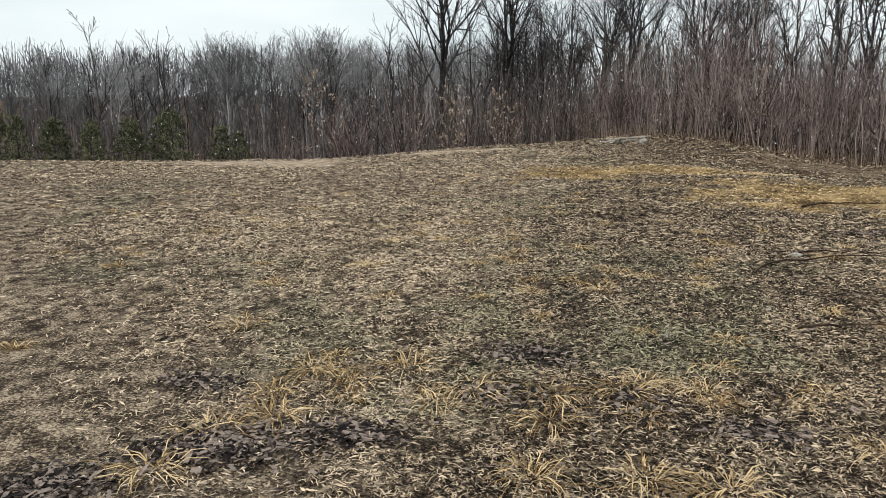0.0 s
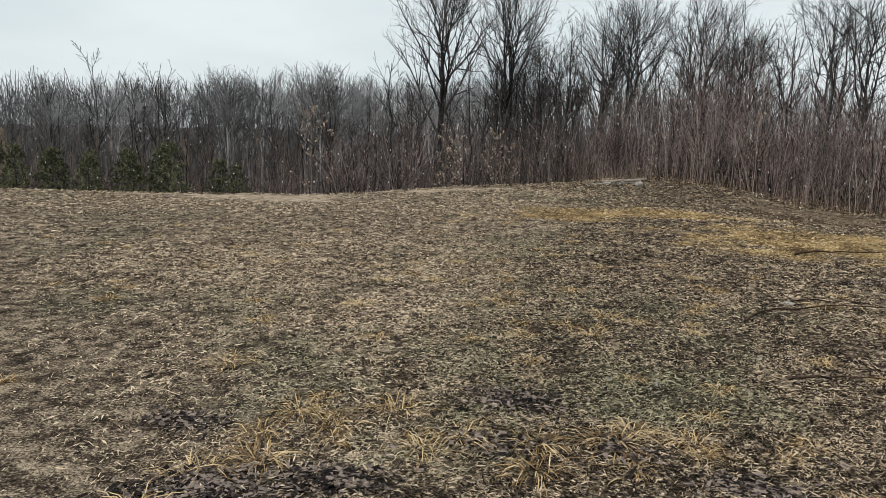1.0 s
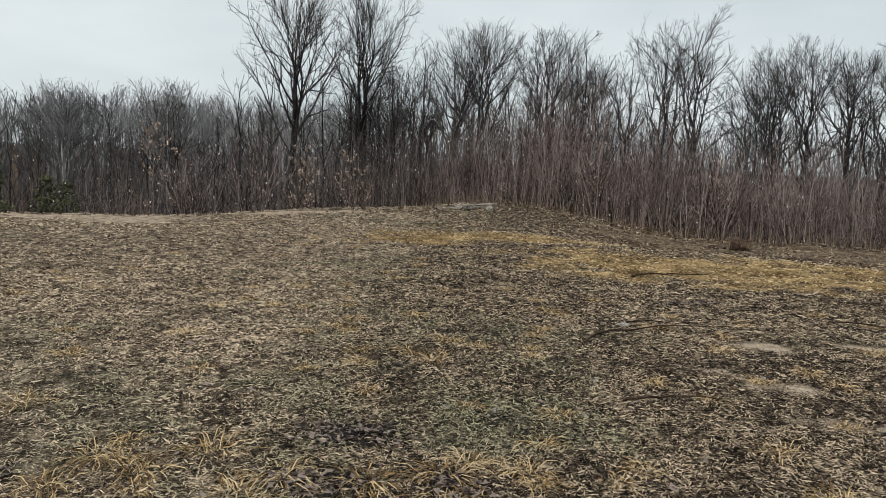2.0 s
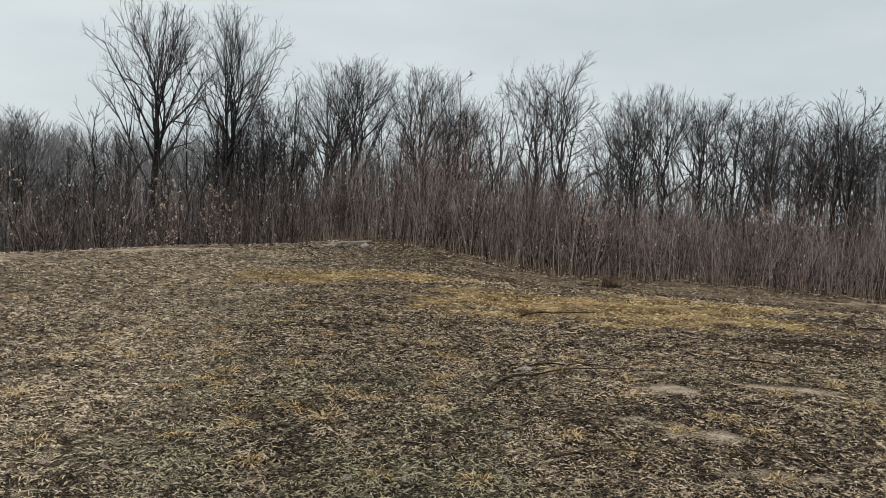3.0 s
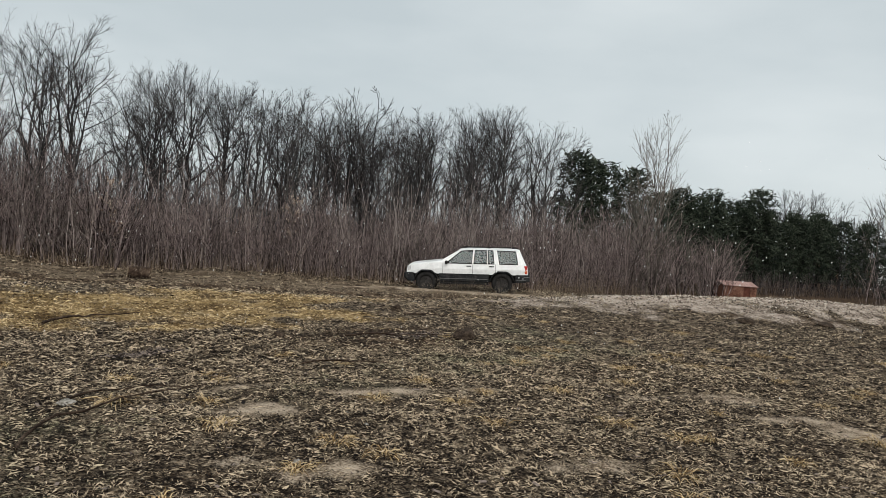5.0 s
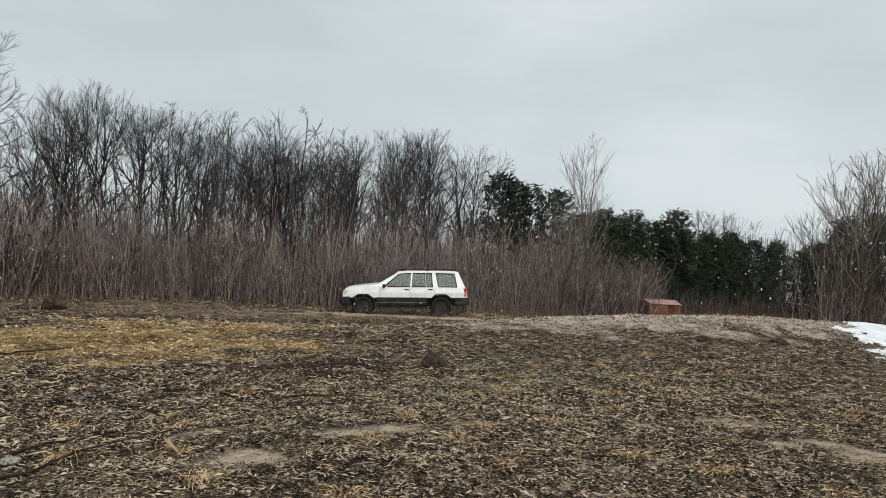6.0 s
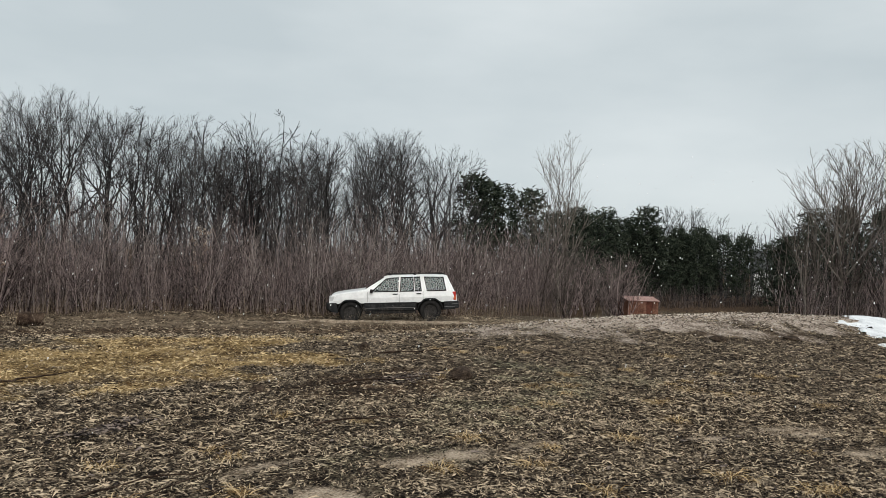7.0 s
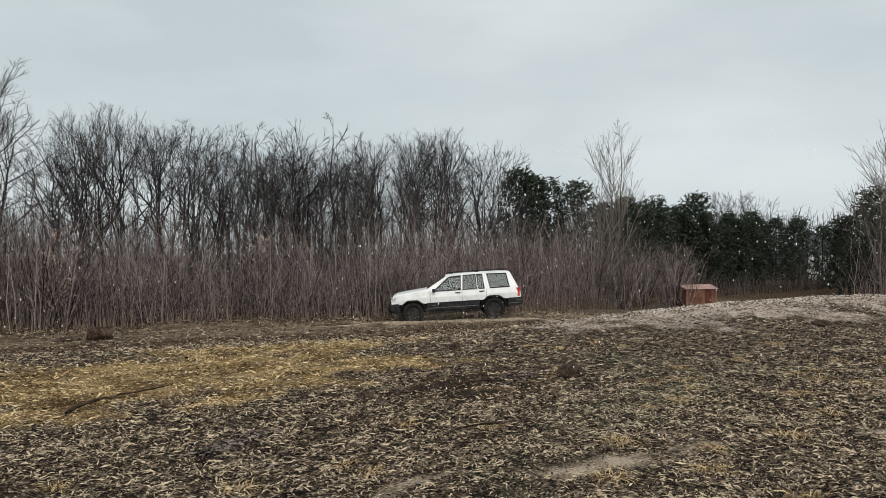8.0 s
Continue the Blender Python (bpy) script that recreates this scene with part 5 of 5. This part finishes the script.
def old_board(x, y, z, length, turn, tilt, label):
    bm = bmesh.new()
    box(bm, (0, 0, 0), (length, 0.16, 0.045), 0.006)
    ob = part("board", bm, board_mat, None)
    ob.matrix_basis = pose(x, y, z, 0, tilt, turn)
    return tagged(ob, label, "board", "boards on the rise")


BZ = float(land(6.9, 28.5))
old_board(7.2, 28.45, BZ + 0.20, 1.35, 6, -4, "grey weathered board resting on stones")
old_board(7.05, 28.7, BZ + 0.10, 1.5, -5, 2, "grey weathered board lying on a low pile")
old_board(6.15, 28.35, BZ + 0.05, 1.1, 14, -4, "short weathered board lying on the ground")
for k, (x, y, s) in enumerate([(6.62, 28.3, 0.09), (6.85, 28.42, 0.13), (6.4, 28.5, 0.07), (7.6, 28.5, 0.17), (6.75, 28.62, 0.08)]):
    lump("stone", x, y, (s, s * 0.8, s * 0.8), stone_mat, "pale stone under the boards", "stone", 70 + k, group="stones under the boards")


# ---------------------------------------------------------------- old snow
def snow_patch(cx, cy, rx, ry, turn, seed, thick, label):
    u, v = np.meshgrid(np.linspace(-1.6, 1.6, 110), np.linspace(-1.6, 1.6, 70), indexing="ij")
    c, s = math.cos(radians(turn)), math.sin(radians(turn))
    x, y = cx + c * u * rx - s * v * ry, cy + s * u * rx + c * v * ry
    h = 1 - np.hypot(u, v) + 0.9 * (vnoise(x / (0.35 * ry) + seed, y / (0.35 * ry), seed) - 0.5) + 0.5 * (vnoise(x / (0.12 * ry), y / (0.12 * ry), seed + 1) - 0.5)
    z = land(x, y) - 0.03 + (thick + 0.03) * smooth(-0.02, 0.45, h)
    keep = h > -0.02
    ok = keep[:-1, :-1] & keep[1:, :-1] & keep[1:, 1:] & keep[:-1, 1:]
    ids = np.arange(u.size).reshape(u.shape)
    quads = np.stack([ids[:-1, :-1], ids[1:, :-1], ids[1:, 1:], ids[:-1, 1:]], -1)[ok]
    used_ids, flat = np.unique(quads, return_inverse=True)
    verts = np.stack([x, y, z], -1).reshape(-1, 3)[used_ids]
    return tagged(mesh_object("snow_patch", verts, [flat.reshape(-1, 4)], snow_mat, True), label, "snow", "melting snow patches")


snow_patch(21.5, 3.3, 3.4, 0.85, 8, 3, 0.05, "patch of old melting snow on the sparse grass")
snow_patch(64.0, 10.8, 4.0, 1.2, -80, 5, 0.22, "far bank of old snow on the low ground")
snow_patch(29.0, 2.0, 4.5, 1.0, -70, 8, 0.10, "strip of old snow behind the gravel rise")


# ---------------------------------------------------------------- ground cover, joined
def strewn(n, near, far, low=-36, high=96, power=1.0):
    """Places in the field, thinning out from where the walk goes."""
    a = np.radians(rng.uniform(low, high, n))
    d = near + (far - near) * rng.random(n) ** power
    along = rng.random(n) * 4.5
    return 1.0 + 0.2 * along + d * np.sin(a), along * 0.7 - 0.2 + d * np.cos(a), d


def blades(name, x, y, d, length, mat, label, flat=0.35, width=0.0022):
    n = len(x)
    spin = rng.uniform(0, 2 * np.pi, n) * 0.35 + 4.0 * vnoise(x / 0.7, y / 0.7, 30) + rng.uniform(0, 6.28, n) * 0.5
    way = np.stack([np.cos(spin), np.sin(spin)], 1)
    side = np.stack([-way[:, 1], way[:, 0]], 1)
    up = length * flat * rng.uniform(0.1, 1.0, n)
    w = width + 0.00022 * d
    base = np.stack([x, y, land(x, y) - 0.004], 1)
    mid = base + np.concatenate([way * (length * 0.5)[:, None], (up * 0.9)[:, None]], 1)
    tip = base + np.concatenate([way * length[:, None], (up * 0.55)[:, None]], 1)
    sd = np.concatenate([side, rng.normal(0, 0.35, (n, 1))], 1)
    V = np.stack([base - sd * w[:, None], base + sd * w[:, None], mid - sd * w[:, None] * 0.9, mid + sd * w[:, None] * 0.9, tip], 1)
    i = np.arange(n)[:, None] * 5
    zone = {k: np.repeat(v, 5) for k, v in zones(x, y).items() if k in ("green", "straw", "pale")}
    return tagged(mesh_object(name, V.reshape(-1, 3), [i + np.array([[0, 1, 3, 2]]), i + np.array([[2, 3, 4]])], mat, False, zone), label, "grass", kind="stuff")


def bare(x, y):
    """Keeps grass off sand, gravel and the track."""
    zz = zones(x, y)
    return rng.random(len(x)) > np.clip(1.15 * zz["sand"] + 1.1 * zz["gravel"] + 0.5 * zz["litter"] + 0.5 * zz["track"], 0, 0.97)


def thatch(name, x, y, d, mat, label, length, width, layer):
    """Flattened scraps of stalk and leaf that lie over one another, slightly bent."""
    n = len(x)
    a = 5.0 * vnoise(x / 0.8, y / 0.8, 33) + rng.normal(0, 1.1, n)
    size, wide = length * rng.uniform(0.45, 1.3, n), width * rng.uniform(0.4, 1.3, n)
    u = np.stack([np.cos(a), np.sin(a), rng.normal(0, 0.16, n)], 1) * (size / 2)[:, None]
    v = np.stack([-np.sin(a), np.cos(a), rng.normal(0, 0.4, n)], 1) * (wide / 2)[:, None]
    c = np.stack([x, y, land(x, y) + layer * rng.random(n) ** 1.6], 1)
    c[:, 2] += 0.12 * size
    sag = np.array([0, 0, 1.0]) * (0.20 * size * rng.uniform(-0.4, 1.0, n))[:, None]
    V = np.stack([c - u - sag, c - v, c + v, c + u - sag], 1)
    i = np.arange(n)[:, None] * 4
    zone = {k: np.repeat(w, 4) for k, w in zones(x, y).items() if k in ("green", "straw", "pale")}
    return tagged(mesh_object(name, V.reshape(-1, 3), [np.concatenate([i + np.array([[0, 1, 2]]), i + np.array([[1, 3, 2]])])], mat, False, zone), label, "grass", kind="stuff")


x, y, d = strewn(60000, 1.7, 10.0, power=1.5)
keep = bare(x, y)
x, y, d = x[keep], y[keep], d[keep]
blades("dead_grass", x, y, d, rng.uniform(0.03, 0.11, len(x)) * (1 + 0.02 * d), grass_mat, "matted tan and grey-green dead grass over the field", 0.22, 0.0016)
x, y, d = strewn(300000, 1.6, 11.0, power=1.25)
keep = bare(x, y)
x, y, d = x[keep], y[keep], d[keep]
thatch("thatch", x, y, d, grass_mat, "flattened tan and dark brown thatch of dead stalks", 0.042 + 0.0026 * d, 0.006 + 0.00055 * d, 0.024)
# coarser cover farther out
x, y, d = strewn(250000, 8.0, 33.0, power=1.05)
keep = bare(x, y)
x, y, d = x[keep], y[keep], d[keep]
thatch("thatch", x, y, d, grass_mat, "flattened dead grass over the far part of the field", 0.045 + 0.004 * d, 0.005 + 0.0008 * d, 0.035)
# yellow tufts whose blades spread and droop from one root
NT = 190
tx, ty, td = strewn(NT, 2.4, 13.0)
TUFTS = [(0.65, 3.65), (1.29, 3.78), (1.25, 3.43), (0.87, 3.86), (-0.45, 3.32), (-0.61, 2.9), (-0.16, 3.42), (1.68, 3.78), (1.93, 2.77), (1.09, 2.81), (1.59, 2.86), (-0.08, 4.12), (0.5, 4.22), (-0.77, 5.04)]
tx[:len(TUFTS)], ty[:len(TUFTS)] = zip(*TUFTS)
cnt = 70
n = NT * cnt
spin = rng.uniform(0, 6.28, n)
way = np.stack([np.cos(spin), np.sin(spin)], 1)
big = np.repeat(rng.uniform(0.4, 1.0, NT), cnt)
big[:len(TUFTS) * cnt] = 1.1
size = rng.uniform(0.07, 0.24, n) * big
xy = np.stack([np.repeat(tx, cnt), np.repeat(ty, cnt)], 1) + way * (rng.random(n) * 0.09 * big)[:, None] + rng.normal(0, 0.03, (n, 2))
z0 = land(xy[:, 0], xy[:, 1])
lift = rng.uniform(0.1, 0.6, n) * size * 0.42 + 0.012
pt = [np.concatenate([xy + way * (size * f)[:, None], (z0 - 0.003 + lift * h)[:, None]], 1) for f, h in ((0, 0), (0.4, 0.95), (0.75, 0.8), (1.0, 0.05))]
sd = np.stack([-way[:, 1], way[:, 0], rng.normal(0, 0.3, n)], 1) * 0.0028
V = np.stack([pt[0] - sd, pt[0] + sd, pt[1] - sd, pt[1] + sd, pt[2] - sd * 0.7, pt[2] + sd * 0.7, pt[3]], 1)
i = np.arange(n)[:, None] * 7
tagged(mesh_object("grass_tufts", V.reshape(-1, 3), [np.concatenate([i + np.array([[0, 1, 3, 2]]), i + np.array([[2, 3, 5, 4]])]), i + np.array([[4, 5, 6]])], tuft_mat), "yellowed drooping tufts of longer grass", "grass", kind="stuff")


def litter(name, n, near, far, size, mat, label, power=1.2):
    x, y, d = strewn(n, near, far, power=power)
    keep = rng.random(n) > np.clip(0.85 * zones(x, y)["sand"] + 0.7 * zones(x, y)["gravel"], 0, 0.95)
    x, y, d = x[keep], y[keep], d[keep]
    n = len(x)
    s = rng.uniform(0.5, 1.3, n) * size * (1 + 0.05 * d)
    a = rng.uniform(0, 2 * np.pi, n)
    u = np.stack([np.cos(a), np.sin(a), rng.normal(0, 0.25, n)], 1) * s[:, None]
    v = np.stack([-np.sin(a), np.cos(a), rng.normal(0, 0.3, n)], 1) * (s * rng.uniform(0.25, 0.6, n))[:, None]
    c = np.stack([x, y, land(x, y) + 0.006 + 0.3 * s], 1)
    bend = np.array([0, 0, 1.0]) * (0.25 * s)[:, None]
    V = np.stack([c - u, c - v - bend, c + u, c + v - bend], 1)
    i = np.arange(n)[:, None] * 4
    return tagged(mesh_object(name, V.reshape(-1, 3), [np.concatenate([i + np.array([[0, 1, 2]]), i + np.array([[0, 2, 3]])])], mat), label, "leaf litter", kind="stuff")


litter("leaf_litter", 36000, 1.8, 20.0, 0.013, litter_mat, "dark bark chips and shrivelled leaves in the grass")


def chip_beds(name, beds, label):
    """Beds of dark bark chips that lie flat, shingled over one another."""
    at = [rng.normal(0, 0.5, (int(430 * rx * ry / 0.05), 2)) * (rx, ry) + (cx, cy) for cx, cy, rx, ry in beds]
    xy = np.concatenate(at + [np.stack(strewn(1500, 1.8, 9.0)[:2], 1)])
    n = len(xy)
    s = rng.uniform(0.010, 0.030, n)
    a = rng.uniform(0, 2 * np.pi, n)
    u = np.stack([np.cos(a), np.sin(a), rng.normal(0, 0.2, n)], 1) * s[:, None]
    v = np.stack([-np.sin(a), np.cos(a), rng.normal(0, 0.3, n)], 1) * (s * rng.uniform(0.3, 0.6, n))[:, None]
    c = np.stack([xy[:, 0], xy[:, 1], land(xy[:, 0], xy[:, 1]) + 0.012 + 0.02 * rng.random(n)], 1)
    V = np.stack([c - u - v * 0.6, c + u * 0.8 - v, c + u + v * 0.7, c - u * 0.9 + v], 1)
    i = np.arange(n)[:, None] * 4
    return tagged(mesh_object(name, V.reshape(-1, 3), [np.concatenate([i + np.array([[0, 1, 2]]), i + np.array([[0, 2, 3]])])], chip_mat), label, "bark chips", kind="stuff")


chip_beds("bark_chips", [(-0.35, 3.1, 0.42, 0.22), (0.25, 3.2, 0.30, 0.16), (1.25, 4.4, 0.30, 0.2), (-0.7, 3.95, 0.25, 0.14), (1.05, 3.75, 0.22, 0.14), (1.75, 3.6, 0.2, 0.15), (-1.0, 2.75, 0.3, 0.2), (9.6, 8.6, 0.5, 0.2), (5.9, 9.2, 0.4, 0.14), (2.3, 3.3, 0.25, 0.15)],
          "dark flat bark chips lying in beds between the grass")


def pebbles(name, n, cx, cy, rx, ry, turn, label):
    u, v = rng.normal(0, 0.55, n), rng.normal(0, 0.55, n)
    c, s = math.cos(radians(turn)), math.sin(radians(turn))
    x, y = cx + c * u * rx - s * v * ry, cy + s * u * rx + c * v * ry
    r = rng.uniform(0.006, 0.024, n) * rng.uniform(0.6, 1.3, n)
    o = np.array([[1, 0, 0], [0, 1, 0], [-1, 0, 0], [0, -1, 0], [0, 0, 0.7], [0, 0, -0.7]])
    spin = rng.uniform(0, 6.28, n)
    rot = np.stack([np.stack([np.cos(spin), -np.sin(spin), 0 * spin], 1), np.stack([np.sin(spin), np.cos(spin), 0 * spin], 1), np.stack([0 * spin, 0 * spin, 1 + 0 * spin], 1)], 1)
    V = np.einsum("nij,kj->nki", rot, o) * (r[:, None] * rng.uniform(0.7, 1.3, (n, 6)))[..., None] + np.stack([x, y, land(x, y) + 0.3 * r], 1)[:, None]
    f = np.array([[0, 1, 4], [1, 2, 4], [2, 3, 4], [3, 0, 4], [1, 0, 5], [2, 1, 5], [3, 2, 5], [0, 3, 5]])
    F = (np.arange(n)[:, None, None] * 6 + f[None]).reshape(-1, 3)
    return tagged(mesh_object(name, V.reshape(-1, 3), [F], pebble_mat), label, "gravel", kind="stuff")


pebble_mat = material("gravel_pebble", [(0.08, 0.063, 0.049), (0.25, 0.203, 0.16), (0.42, 0.355, 0.295), (0.56, 0.50, 0.43)], 3, 20, 0.9, 0.2, vary=0.5, spread="island")
pebbles("gravel", 6500, 18.8, 7.4, 5.0, 1.7, -42, "low rise of pale gravel at the field's edge")


# ---------------------------------------------------------------- falling snow
def snowflakes(n):
    """Small wet flakes that hang in the air between the walk and the wood."""
    a = np.radians(rng.uniform(-34, 95, n))
    d = 5 + 20 * rng.random(n) ** 0.8
    x, y = 1.2 + d * np.sin(a), 2.0 + d * np.cos(a)
    z = land(x, y) + rng.uniform(0.15, 1.0, n) * (1.2 + 0.13 * d)
    r = rng.uniform(0.00025, 0.00065, n) * d * rng.uniform(0.7, 1.3, n)
    o = np.array([[1, 0, 0], [0, 1, 0], [-1, 0, 0], [0, -1, 0], [0.35, 0, 1.7], [-0.35, 0, -1.7]])
    V = o[None] * (r[:, None] * rng.uniform(0.6, 1.3, (n, 6)))[..., None] + np.stack([x, y, z], 1)[:, None]
    f = np.array([[0, 1, 4], [1, 2, 4], [2, 3, 4], [3, 0, 4], [1, 0, 5], [2, 1, 5], [3, 2, 5], [0, 3, 5]])
    F = (np.arange(n)[:, None, None] * 6 + f[None]).reshape(-1, 3)
    return tagged(mesh_object("snowflakes", V.reshape(-1, 3), [F], flake_mat), "sparse wet snowflakes falling over the field", "snowflakes", kind="stuff")


snowflakes(1300)
